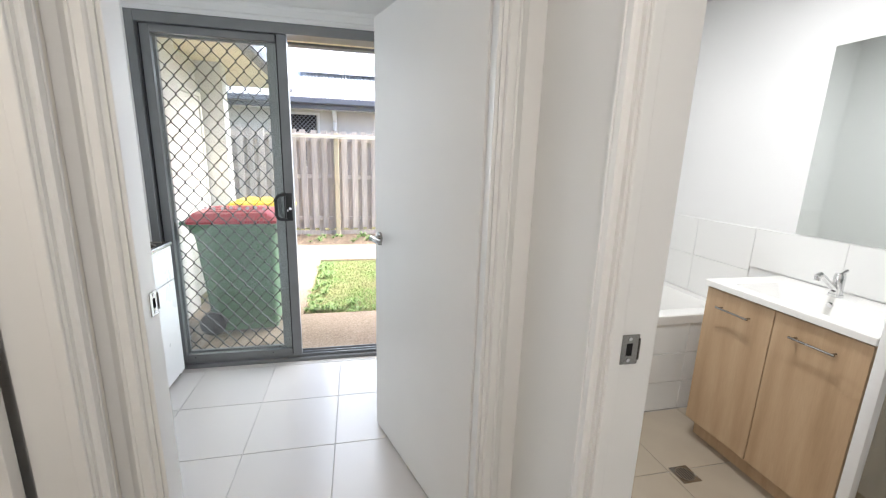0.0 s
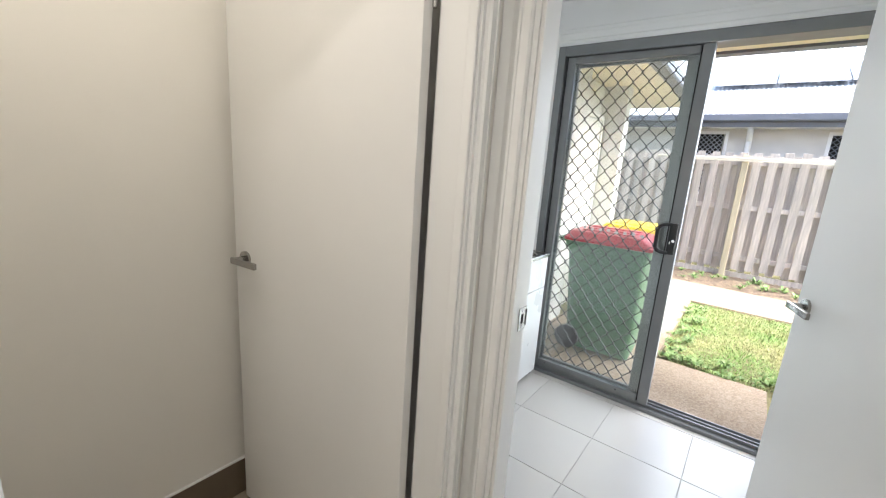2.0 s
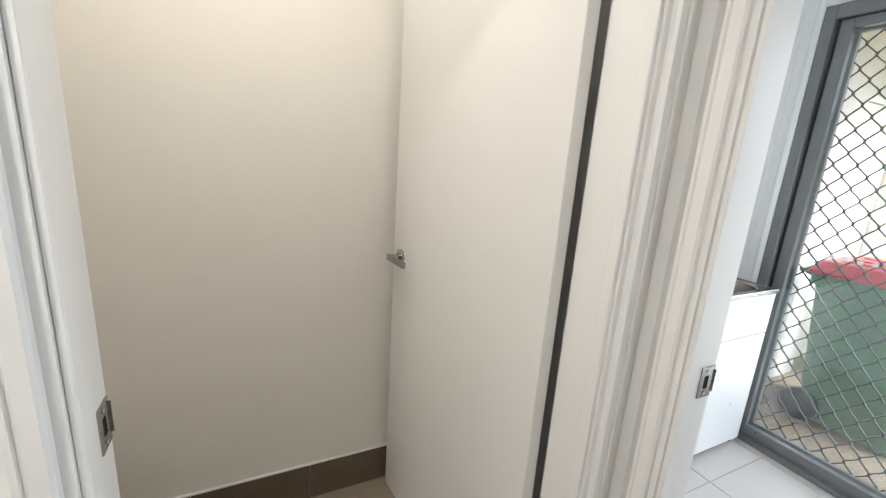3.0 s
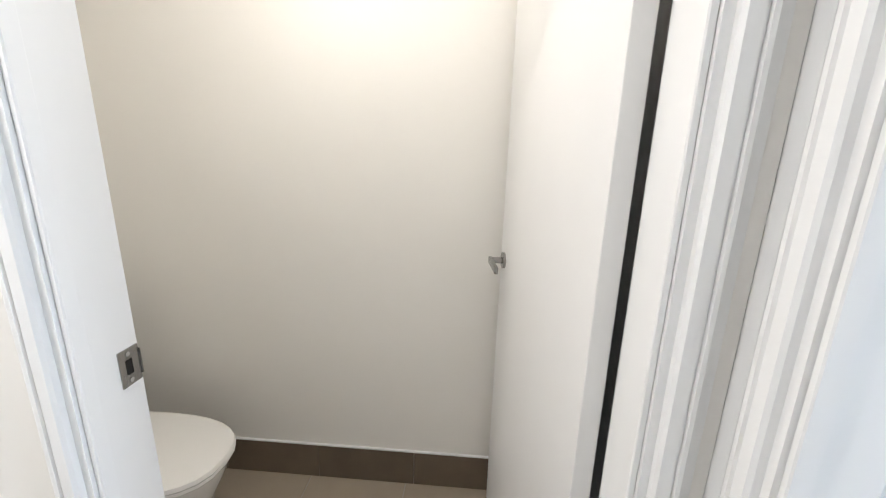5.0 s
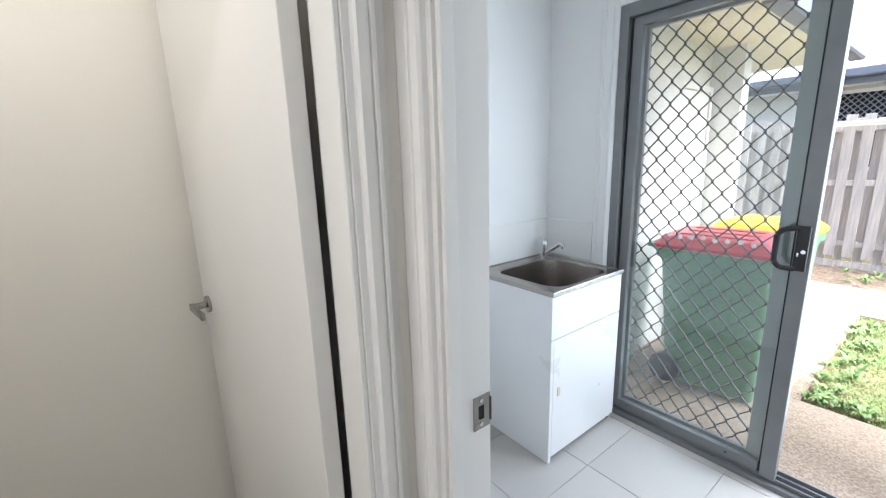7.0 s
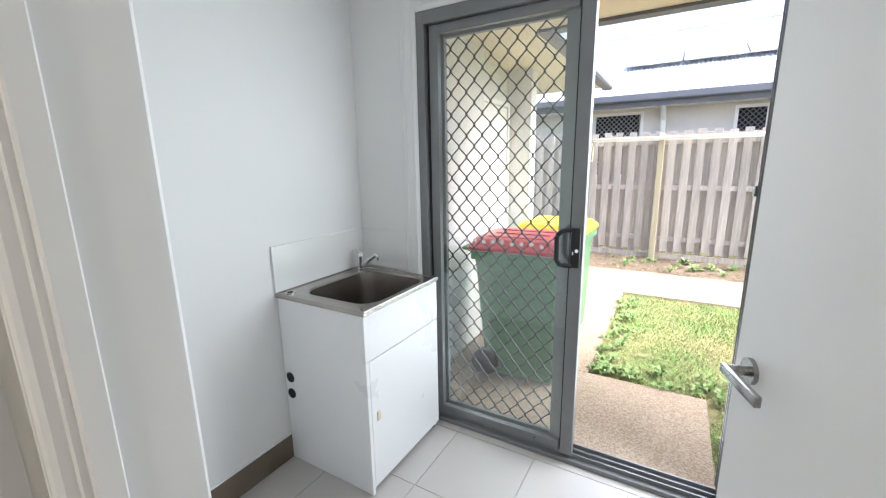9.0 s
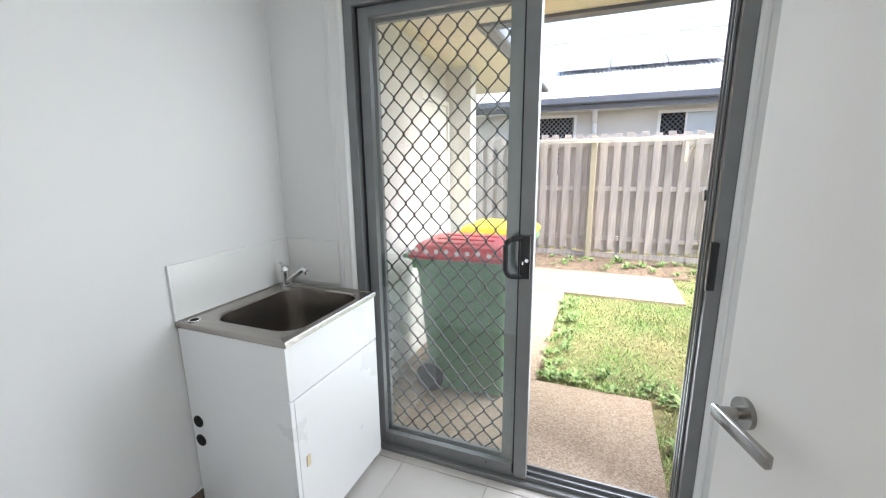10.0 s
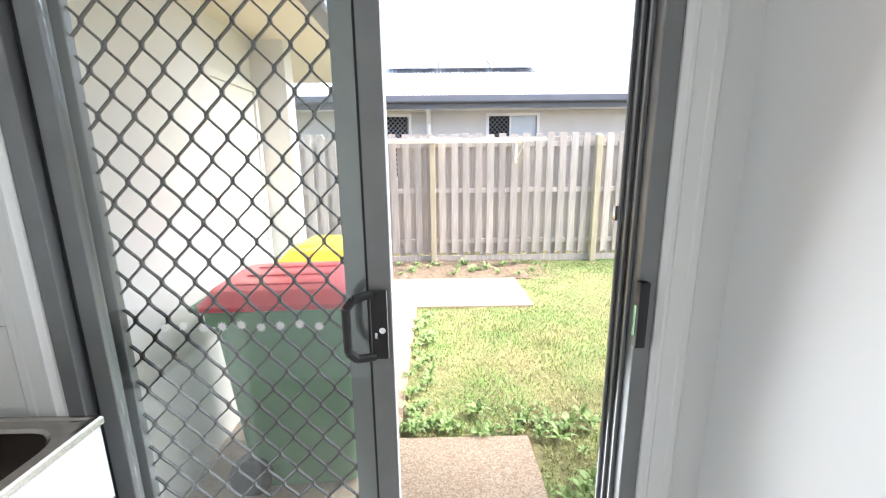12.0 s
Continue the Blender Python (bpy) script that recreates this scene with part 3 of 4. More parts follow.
def mixer(m, label, reach, cat="tap"):
    """A single-lever mixer tap; the spout runs along +x."""
    t = thing("mixer_tap", m, label, cat)
    part("base", rod(bmesh.new(), (0, 0, 0), (0, 0, 0.012), 0.027, 24), CHROME, t)
    part("body", rod(bmesh.new(), (0, 0, 0.012), (0, 0, 0.082), 0.022, 24, 0.021), CHROME, t)
    part("cap", rod(bmesh.new(), (0, 0, 0.083), (0, 0, 0.105), 0.0215, 24, 0.018), CHROME, t)
    part("lever", rod(bmesh.new(), (0, 0, 0.100), (-0.035, 0, 0.118), 0.007, 12), CHROME, t)
    bm = bmesh.new()
    rod(bm, (0.010, 0, 0.030), (reach * 0.85, 0, 0.105), 0.013, 16, 0.011)
    rod(bm, (reach * 0.82, 0, 0.106), (reach, 0, 0.096), 0.012, 16)
    part("spout", bm, CHROME, t)
    part("aerator", rod(bmesh.new(), (reach * 0.95, 0, 0.098), (reach * 0.95, 0, 0.080), 0.011, 16), CHROME, t)
    return t


mixer(pose(TX + 0.068, TY + 0.522, TH - 0.004, 0, 0, -8), "chrome single-lever mixer tap on the laundry tub", 0.155)

sp = thing("splashback", (LX0, TY, TH), "low white glazed tile splashback behind the laundry tub", "splashback")
part("tile", boxes((0.0005, 0.009, 0.002, -TY - 0.0012, 0.001, 0.222), bevel=0.0008, seg=1), WTILE, sp)
part("tile", boxes((0.0095, -0.235 - LX0, -TY - 0.009, -TY - 0.0005, 0.001, 0.222), bevel=0.0008, seg=1), WTILE, sp)
part("edge_trim", boxes((0.0005, 0.011, -0.004, 0.0015, 0.001, 0.224)), LAMINATE, sp)


def outlet(m):
    o = thing("power_point", m, "white double power point on the laundry wall", "power outlet")
    part("plate", boxes((-0.058, 0.058, -0.010, 0, -0.036, 0.036), bevel=0.003), LAMINATE, o)
    for s in (-1, 1):
        part("rocker_switch", boxes((s * 0.018 - 0.006, s * 0.018 + 0.006, -0.013, -0.0101, 0.008, 0.024), bevel=0.001, seg=1), LAMINATE, o)
        for dx, dz, a in ((-0.007, -0.004, 30), (0.007, -0.004, -30), (0, -0.018, 0)):
            bm = boxes((-0.001, 0.001, -0.0104, -0.0100, -0.004, 0.004))
            bmesh.ops.transform(bm, matrix=pose(s * 0.035 + dx, 0, dz, 0, a, 0), verts=bm.verts)
            # dark bar on the plate, painted in place of the slot's inner shade
            part("pin_slot_shade", bm, DARK, o)
    return o


outlet(pose(LX0, -1.265, 1.545, 0, 0, 90))


# ---- toilet ----
pan = thing("toilet", (-0.11, -3.455, 0), "white ceramic toilet with closed lid and cistern", "toilet")


def oval(cxx, y0, y1, w, z, n=28, flat=0.35):
    """An outline that is squared at the back and round at the front."""
    out = []
    for i in range(n):
        a = 2 * math.pi * i / n
        c, s = math.cos(a), math.sin(a)
        x = w / 2 * math.copysign(abs(c) ** (0.75 if s > 0 else 0.45), c)
        m_ = y0 + (y1 - y0) * flat
        y = m_ + ((y1 - m_) * abs(s) ** 0.85 if s > 0 else -(m_ - y0) * abs(s) ** 0.45)
        out.append((cxx + x, y, z))
    return out


part("pan", loft(bmesh.new(), [oval(0, 0.05, 0.54, 0.23, 0), oval(0, 0.05, 0.55, 0.24, 0.06), oval(0, 0.04, 0.58, 0.29, 0.22), oval(0, 0.03, 0.635, 0.345, 0.33), oval(0, 0.03, 0.655, 0.365, 0.385)]), CERAMIC, pan)
part("seat", loft(bmesh.new(), [oval(0, 0.16, 0.660, 0.368, 0.387), oval(0, 0.16, 0.664, 0.374, 0.394), oval(0, 0.16, 0.660, 0.368, 0.402)]), CERAMIC, pan)
part("lid", loft(bmesh.new(), [oval(0, 0.16, 0.662, 0.372, 0.404), oval(0, 0.16, 0.668, 0.380, 0.412), oval(0, 0.165, 0.662, 0.372, 0.424), oval(0, 0.18, 0.640, 0.345, 0.429)]), CERAMIC, pan)
part("cistern", boxes((-0.19, 0.19, 0.0, 0.155, 0.40, 0.80), bevel=0.02, seg=3), CERAMIC, pan)
part("cistern_lid", boxes((-0.197, 0.197, -0.002, 0.163, 0.801, 0.835), bevel=0.01, seg=3), CERAMIC, pan)
part("flush_button", rod(bmesh.new(), (0, 0.08, 0.8355), (0, 0.08, 0.843), 0.025, 24), CHROME, pan)


# ---- bathroom ----
van = thing("vanity_cabinet", (2.835, -1.84, 0), "pale oak laminate bathroom vanity with two doors", "vanity")
VL, VD = 0.69, BRX1 - 2.835 - 0.003
part("carcass", boxes((0.019, VD, 0.0, VL, 0.10, 0.74), (0.019, VD, 0.0, 0.016, 0.7405, 0.845), (0.019, VD, VL - 0.016, VL, 0.7405, 0.845), (0.019, 0.032, 0.0165, VL - 0.0165, 0.7405, 0.845)), OAK, van)
part("kickboard", boxes((0.06, VD, 0.01, VL - 0.01, 0.0, 0.0995)), OAK, van)
for k in range(2):
    y0 = 0.002 + k * VL / 2
    d = part("cabinet_door", boxes((0, 0.0185, y0, y0 + VL / 2 - 0.004, 0.103, 0.838), bevel=0.0015, seg=1), OAK, van)
    bm = bmesh.new()
    ya, yb = y0 + 0.09, y0 + 0.255
    rod(bm, (-0.028, ya, 0.760), (-0.028, yb, 0.760), 0.005, 12)
    for y in (ya + 0.012, yb - 0.012):
        rod(bm, (0, y, 0.760), (-0.028, y, 0.760), 0.004, 10)
    part("bar_handle", bm, NICKEL, d, "satin bar handle")
top = thing("bathroom_basin", (2.820, -1.847, 0.846), "white moulded vanity top with integral basin", "basin")
TW2, TL2 = BRX1 - 2.820 - 0.002, VL + 0.014
bx, by = 0.225, TL2 * 0.52
rings = [[(x, y, 0.0) for x, y in rrect(TW2 / 2, TL2 / 2, TW2, TL2, 0.004)],
         [(x, y, 0.026) for x, y in rrect(TW2 / 2, TL2 / 2, TW2, TL2, 0.004)],
         [(x, y, 0.030) for x, y in rrect(TW2 / 2, TL2 / 2, TW2 - 0.008, TL2 - 0.008, 0.004)],
         [(x, y, 0.030) for x, y in rrect(bx - 0.02, by, 0.29, 0.47, 0.03)],
         [(x, y, 0.022) for x, y in rrect(bx - 0.02, by, 0.28, 0.46, 0.03)],
         [(x, y, -0.06) for x, y in rrect(bx - 0.01, by, 0.21, 0.34, 0.04)],
         [(x, y, -0.075) for x, y in rrect(bx - 0.01, by, 0.05, 0.05, 0.02)]]
part("basin", loft(bmesh.new(), rings, False, True), CERAMIC, top)
part("waste", rod(bmesh.new(), (bx - 0.01, by, -0.0745), (bx - 0.01, by, -0.071), 0.028, 24), CHROME, top)
part("overflow", rod(bmesh.new(), (bx + 0.108, by, 0.000), (bx + 0.100, by, -0.004), 0.012, 16), CHROME, top)
mixer(pose(BRX1 - 0.115, -1.83 + by, 0.876, 0, 0, 180), "chrome single-lever mixer tap on the vanity", 0.135)
mi = thing("wall_mirror", (BRX1, -1.88, 1.105), "frameless rectangular mirror above the vanity", "mirror")
part("mirror_glass", boxes((-0.006, -0.0005, 0.0, 0.72, 0.0, 0.89), bevel=0.001, seg=1), MIRROR, mi)

bath = thing("bathtub", (BX1 + 0.002, -0.960, 0), "white bathtub in a tiled hob", "bathtub")
BL, BD = BRX1 - BX1 - 0.004, BRY1 + 0.960 - 0.003
part("hob", boxes((0, BL, 0.012, 0.03, 0, 0.548)), WGROUT, bath)
for r in range(3):
    for c in range(4):
        part("tile", boxes((c * 0.42 + 0.0015, min(BL, c * 0.42 + 0.4185), 0.004, 0.0118, r * 0.183 + 0.0015, r * 0.183 + 0.1815), bevel=0.001, seg=1), WTILE, bath)
rings = [[(x, y, 0.549) for x, y in rrect(BL / 2, BD / 2, BL, BD, 0.004)],
         [(x, y, 0.598) for x, y in rrect(BL / 2, BD / 2, BL, BD, 0.006)],
         [(x, y, 0.605) for x, y in rrect(BL / 2, BD / 2, BL - 0.016, BD - 0.016, 0.01)],
         [(x, y, 0.603) for x, y in rrect(BL / 2, BD / 2 + 0.01, BL - 0.16, BD - 0.16, 0.10)],
         [(x, y, 0.585) for x, y in rrect(BL / 2, BD / 2 + 0.01, BL - 0.19, BD - 0.19, 0.10)],
         [(x, y, 0.25) for x, y in rrect(BL / 2, BD / 2 + 0.01, BL - 0.34, BD - 0.30, 0.12)],
         [(x, y, 0.22) for x, y in rrect(BL / 2, BD / 2 + 0.01, BL - 0.46, BD - 0.42, 0.10)]]
part("tub_shell", loft(bmesh.new(), rings, False, True), CERAMIC, bath)

wt = thing("wall_tiling", (0, 0, 0), "white glazed wall tiles above bath and vanity", "wall tiles", kind="structure")
for k in range(4):
    for z0, z1 in ((0.607, 0.852), (0.854, 1.098)):
        part("tile", boxes((BX1 + 0.002 + k * 0.42, min(BRX1 - 0.01, BX1 + 0.420 + k * 0.42), BRY1 - 0.008, BRY1 - 0.0005, z0, z1), bevel=0.001, seg=1), WTILE, wt)
for k in range(2):
    for z0, z1 in ((0.607, 0.852), (0.854, 1.098)):
        part("tile", boxes((BRX1 - 0.0085, BRX1 - 0.0005, -0.955 + k * 0.396, -0.561 + k * 0.392, z0, z1), bevel=0.001, seg=1), WTILE, wt)
for k in range(2):
    part("tile", boxes((BRX1 - 0.0085, BRX1 - 0.0005, -1.85 + k * 0.4475, -1.404 + k * 0.4465, 0.880, 1.100), bevel=0.001, seg=1), WTILE, wt)

dg = thing("floor_drain", (2.60, -1.425, 0), "square metal floor drain with a round slotted grate", "floor drain")
part("frame", boxes((-0.05, 0.05, -0.05, 0.05, 0.0, 0.003), bevel=0.001, seg=1), NICKEL, dg)
part("grate", rod(bmesh.new(), (0, 0, 0.0031), (0, 0, 0.0045), 0.042, 28), SKIRT, dg)
for k in range(6):
    x = -0.030 + k * 0.012
    l = math.sqrt(0.037 ** 2 - x * x)
    # dark strip laid on the grate to paint a shaded slot
    part("slot_shade", boxes((x - 0.003, x + 0.003, -l, l, 0.0046, 0.0050)), DARK, dg)

ss = thing("shower_screen", (2.79, -1.885, 0), "white-framed glass shower screen beside the vanity", "shower screen")
SW = BRX1 - 2.79 - 0.003
part("frame_post", boxes((0, 0.035, -0.018, 0.018, 0, 1.95), bevel=0.003), LAMINATE, ss)
part("frame_rail", boxes((0.036, SW, -0.015, 0.015, 0, 0.04), bevel=0.003), LAMINATE, ss)
part("frame_rail", boxes((0.036, SW, -0.015, 0.015, 1.91, 1.95), bevel=0.003), LAMINATE, ss)
part("pane", boxes((0.036, SW, -0.003, 0.003, 0.041, 1.909)), GLASS, ss)

# lobby and bathroom fittings are added out of view, over their fill lamps
for nm, x, y in (("toilet", 0.10, -2.42), ("lobby", 1.02, -3.05), ("bathroom", 2.35, -1.35)):
    dl = thing("downlight", (x, y, CEIL), "unseen round white recessed ceiling downlight", "ceiling light", "ceiling downlights")
    bm = bmesh.new()
    loft(bm, [[(r * math.cos(a), r * math.sin(a), z) for a in [2 * math.pi * i / 32 for i in range(32)]] for r, z in ((0.055, -0.001), (0.058, -0.006), (0.052, -0.008), (0.045, -0.002))], False, False)
    part("trim_ring", bm, LAMINATE, dl)
    part("diffuser", rod(bmesh.new(), (0, 0, -0.0018), (0, 0, -0.0005), 0.044, 32), LIGHTD, dl)


# ---- outside: ground, paths, fence ----
solid("ground", boxes((-60, 60, 0.24, 120, -0.4, -0.115)), LAWN, "lawn ground that reaches to the horizon", "ground")
GZ = -0.08
sb = thing("pavement", (0, 0, GZ), "exposed aggregate concrete path, L-shaped round the lawn", "path", kind="structure")
part("slab", boxes((-0.43, 1.335, 0.13, 1.115, -0.1, 0.0), bevel=0.006, seg=2), SLAB, sb)
part("slab", boxes((-0.43, 0.585, 1.119, 3.28, -0.1, 0.0), bevel=0.006, seg=2), SLAB, sb)
part("slab", boxes((-0.43, 1.88, 3.284, 4.36, -0.1, 0.0), bevel=0.006, seg=2), SLAB, sb)
solid("flower_bed", boxes((-3, 2.1, 4.365, 5.42, -0.3, GZ - 0.012)), SOIL, "bare soil strip below the fence", "soil")

rng = random.Random(4)


def in_lawn(x, y):
    if y > 5.45 or y < 0.26 or x < 0.5:
        return False
    e = 0.03 * math.sin(7 * y) + 0.02 * math.sin(17 * x + 3 * y)
    if y < 1.12 + e:
        return x > 1.345 + e
    if y < 3.28 - e:
        return x > 0.60 + e
    if y < 4.36:
        return x > 1.90 + e
    return x > 2.15 + 0.25 * math.sin(9 * y)


def blades(count, xr, yr, ok, hmin, hmax, lean, wide, centre=None):
    vs, fs = [], []
    made = 0
    while made < count:
        x, y = rng.uniform(*xr), rng.uniform(*yr)
        if not ok(x, y):
            continue
        made += 1
        h = rng.uniform(hmin, hmax) * (0.6 + 0.8 * noise.noise((x * 2.5, y * 2.5, 0.3)) ** 2 + 0.25 * noise.noise((x * 0.9, y * 0.9, 7)))
        a, l = rng.uniform(0, 6.283), rng.uniform(0.2, 1) * lean
        w = rng.uniform(0.6, 1.3) * wide
        dx, dy = math.cos(a), math.sin(a)
        z = -0.118
        base = len(vs)
        vs += [(x - dy * w, y + dx * w, z), (x + dy * w, y - dx * w, z), (x + dx * l * 0.5 + dy * w * .7, y + dy * l * 0.5 - dx * w * .7, z + h * 0.75), (x + dx * l * 0.5 - dy * w * .7, y + dy * l * 0.5 + dx * w * .7, z + h * 0.75), (x + dx * l, y + dy * l, z + h)]
        fs += [(base, base + 1, base + 2, base + 3), (base + 3, base + 2, base + 4)]
    return vs, fs


def stuff(name, vs, fs, material, label, category):
    me = bpy.data.meshes.new(name)
    me.from_pydata(vs, [], fs)
    me.materials.append(material)
    return tagged(new(name, me), label, category, kind="stuff")


stuff("grass", *blades(120000, (0.5, 4.6), (0.26, 5.45), in_lawn, 0.022, 0.052, 0.045, 0.0030), GRASS, "short patchy green and yellowing lawn grass", "grass")
stuff("grass_far", *blades(9000, (4.6, 9), (0.26, 5.45), in_lawn, 0.05, 0.09, 0.06, 0.006), GRASS, "patchy lawn grass further off", "grass")


def weed(x, y, s, k):
    """A rosette of pointed leaves."""
    w = thing("weed", (x, y, -0.115), "bright green broad-leaved weed in the lawn edge", "weed", "lawn weeds")
    vs, fs = [], []
    for i in range(k):
        a = 2 * math.pi * i / k + rng.uniform(-.3, .3)
        l, h = s * rng.uniform(0.7, 1.2), s * rng.uniform(0.35, 0.9)
        d = Vector((math.cos(a), math.sin(a), 0))
        n = Vector((-d.y, d.x, 0))
        b = len(vs)
        for t, ww, z in ((0, .02, 0), (.3, .12, .7), (.65, .14, 1.0), (1, .01, .75)):
            for q in (-1, 1):
                p = d * l * t + n * q * ww * s
                vs.append((p.x, p.y, z * h + 0.02))
        for j in range(3):
            fs.append((b + 2 * j, b + 2 * j + 1, b + 2 * j + 3, b + 2 * j + 2))
    me = bpy.data.meshes.new("leaves")
    me.from_pydata(vs, [], fs)
    me.materials.append(WEED)
    ob = new("leaves", me)
    ob.parent = w


for i in range(44):
    weed(rng.uniform(0.59, 0.80), rng.uniform(1.15, 3.2), rng.uniform(0.035, 0.08), rng.randint(6, 10))
for i in range(30):
    weed(rng.uniform(1.37, 1.75), rng.uniform(0.45, 1.35), rng.uniform(0.04, 0.10), rng.randint(6, 10))
for i in range(30):
    weed(rng.uniform(0.62, 1.5), rng.uniform(1.14, 1.45), rng.uniform(0.035, 0.08), rng.randint(6, 10))
for i in range(30):
    weed(rng.uniform(0.2, 2.6), rng.uniform(4.5, 5.25), rng.uniform(0.06, 0.12), rng.randint(6, 10))
vs, fs = [], []
for i in range(5200):
    x, y = rng.uniform(-1.0, 2.6), rng.uniform(4.37, 5.42)
    if x > 1.9 and rng.random() < (x - 1.9) * 1.3:
        continue
    a, l, w, z = rng.uniform(0, 6.28), rng.uniform(.012, .035), rng.uniform(.004, .009), GZ - 0.012 + rng.uniform(0.001, .02)
    c, s, tz = math.cos(a) * l, math.sin(a) * l, rng.uniform(-.008, .008)
    b = len(vs)
    vs += [(x - c - s * w / l, y - s + c * w / l, z), (x - c + s * w / l, y - s - c * w / l, z), (x + c + s * w / l, y + s - c * w / l, z + tz), (x + c - s * w / l, y + s + c * w / l, z + tz)]
    fs.append((b, b + 1, b + 2, b + 3))
stuff("bark_mulch", vs, fs, MULCH, "scattered brown bark and leaf litter", "mulch")

FY = 5.40
fence = thing("fence", (0, FY, -0.1), "weathered grey timber paling fence with three rails", "fence")
FX0, FX1 = -2.6, 7.2
for z, dz in ((0.30, 0.075), (1.10, 0.075), (1.79, 0.075)):
    part("rail", boxes((FX0, FX1, -0.019, 0.019, z, z + dz), bevel=0.003, seg=1), PALING, fence)
part("plinth_board", boxes((FX0, FX1, -0.012, 0.012, 0.0, 0.10)), PALING, fence)
pal = mesh_of("paling", boxes((-0.052, 0.052, -0.008, 0.008, 0, 1.84), bevel=0.002, seg=1), PALING)
x, i = FX0, 0
while x < FX1:
    for yy, dx in ((-0.0275, 0.0), (0.0275, 0.0925)):
        p = new("paling", pal)
        p.parent = fence
        p.matrix_local = pose(x + dx + rng.uniform(-.008, .008), yy, 0.12 + rng.uniform(-.012, .012) + (0.03 if yy < 0 else -0.015), 0, rng.uniform(-.35, .35), 0)
    x += 0.185
for x in (-1.75, 0.765, 3.30, 5.8):
    part("post", boxes((x - 0.042, x + 0.042, -0.115, -0.037, 0, 1.95), bevel=0.006, seg=1), POST, fence, "greenish treated pine post")

cl = thing("clothesline", (0, FY - 0.12, 1.75), "cream fold-down clothesline with thin cords on the fence", "clothesline")
CX0, CX1 = -0.35, 2.33
part("front_bar", boxes((CX0, CX1, -0.62, -0.595, 0.0, 0.035), bevel=0.004), LINEM, cl)
part("back_bar", boxes((CX0 + 0.2, CX1 - 0.2, -0.03, 0.0, 0.0, 0.035), bevel=0.004), LINEM, cl)
for x in (CX0 + 0.12, CX1 - 0.30):
    bm = bmesh.new()
    loft(bm, [[(x + .2, -0.6, 0.005), (x + .2, -0.6, 0.03), (x + .222, -0.6, 0.03), (x + .222, -0.6, 0.005)], [(x, 0, 0.005), (x, 0, 0.03), (x + .022, 0, 0.03), (x + .022, 0, 0.005)]])
    part("arm", bm, LINEM, cl)
    bm = bmesh.new()
    rod(bm, (x, -0.005, -0.26), (x + .07, -0.28, 0.01), 0.010)
    box(bm, x - 0.018, x + 0.018, -0.012, 0.038, -0.30, 0.0)
    part("bracket", bm, LINEM, cl)
for k in range(6):
    y = -0.52 + k * 0.085
    part("cord", rod(bmesh.new(), (CX0 + 0.2, y, 0.018), (CX1 - 0.22, y, 0.018), 0.0025, 6), LINEM, cl)


# ---- wheelie bins ----
def bin_thing(m, lid_mat, label):
    """A two-wheeled bin. Local x runs from the hinge side to the front."""
    b = thing("wheelie_bin", m, label, "bin", "wheelie bins by the wall")
    def ring(w, d, z, cxx):
        return [(x, y, z) for x, y in rrect(cxx, 0, d, w, 0.05, 4)]
    part("body", loft(bmesh.new(), [ring(0.45, 0.50, 0.02, 0.05), ring(0.46, 0.52, 0.07, 0.045), ring(0.51, 0.60, 0.80, 0.02), ring(0.53, 0.62, 0.88, 0.02), ring(0.575, 0.665, 0.885, 0.02), ring(0.575, 0.665, 0.945, 0.02), ring(0.53, 0.61, 0.948, 0.02)]), BINGREEN, b)
    lid = part("lid", loft(bmesh.new(), [ring(0.59, 0.70, 0.952, 0.02), ring(0.595, 0.705, 0.975, 0.02), ring(0.56, 0.66, 0.995, 0.02), ring(0.50, 0.58, 1.030, 0.0), ring(0.44, 0.50, 1.038, -0.01)]), lid_mat, b, "domed plastic lid")
    for y in (-0.15, 0, 0.15):
        part("lid_rib", boxes((-0.20, 0.20, y - 0.045, y + 0.045, 1.0375, 1.046), bevel=0.004), lid_mat, lid)
    bm = bmesh.new()
    rod(bm, (-0.36, -0.26, 0.955), (-0.36, 0.26, 0.955), 0.014, 12)
    for y in (-0.24, 0.24):
        rod(bm, (-0.30, y, 0.935), (-0.36, y, 0.955), 0.014, 12)
    part("grip_bar", bm, BINGREEN, b)
    for s in (-1, 1):
        w = part("wheel", rod(bmesh.new(), (-0.20, s * 0.215, 0.10), (-0.20, s * 0.265, 0.10), 0.10, 28), BLACK, b, "black rubber wheel")
        part("hub", rod(bmesh.new(), (-0.20, s * 0.266, 0.10), (-0.20, s * 0.270, 0.10), 0.045, 20), DARK, w)
    return b


bin_thing(pose(0.10, 0.99, GZ, 0, 0, 3), BINRED, "dark green wheelie bin with a red lid")
bin_thing(pose(0.13, 1.80, GZ, 0, 0, 88), BINYEL, "dark green wheelie bin with a yellow lid")


# ---- own house outside, and the eaves ----
solid("wall_wing_near", boxes((-1.2, -0.43, 0.241, 1.46, -0.1, 2.38)), RENDER, "pale rendered wall of the house beside the bins", "wall")
solid("wall_wing_recess", boxes((-1.2, -0.56, 1.461, 2.30, -0.1, 2.38)), RENDER, "pale rendered recessed wall of the house", "wall")
solid("wall_wing_far", boxes((-1.2, -0.30, 2.301, 2.47, -0.1, 2.38)), RENDER, "pale rendered corner of the house", "wall")
od = thing("door_4", (-0.56, 1.52, -0.06), "white closed outside door in the recess", "door")
part("leaf", boxes((0.001, 0.035, 0.0, 0.70, 0, 2.06), bevel=0.002, seg=1), DOORP, od)
part("frame", boxes((0.001, 0.05, 0.705, 0.75, 0, 2.11), bevel=0.002, seg=1), GLOSS, od)
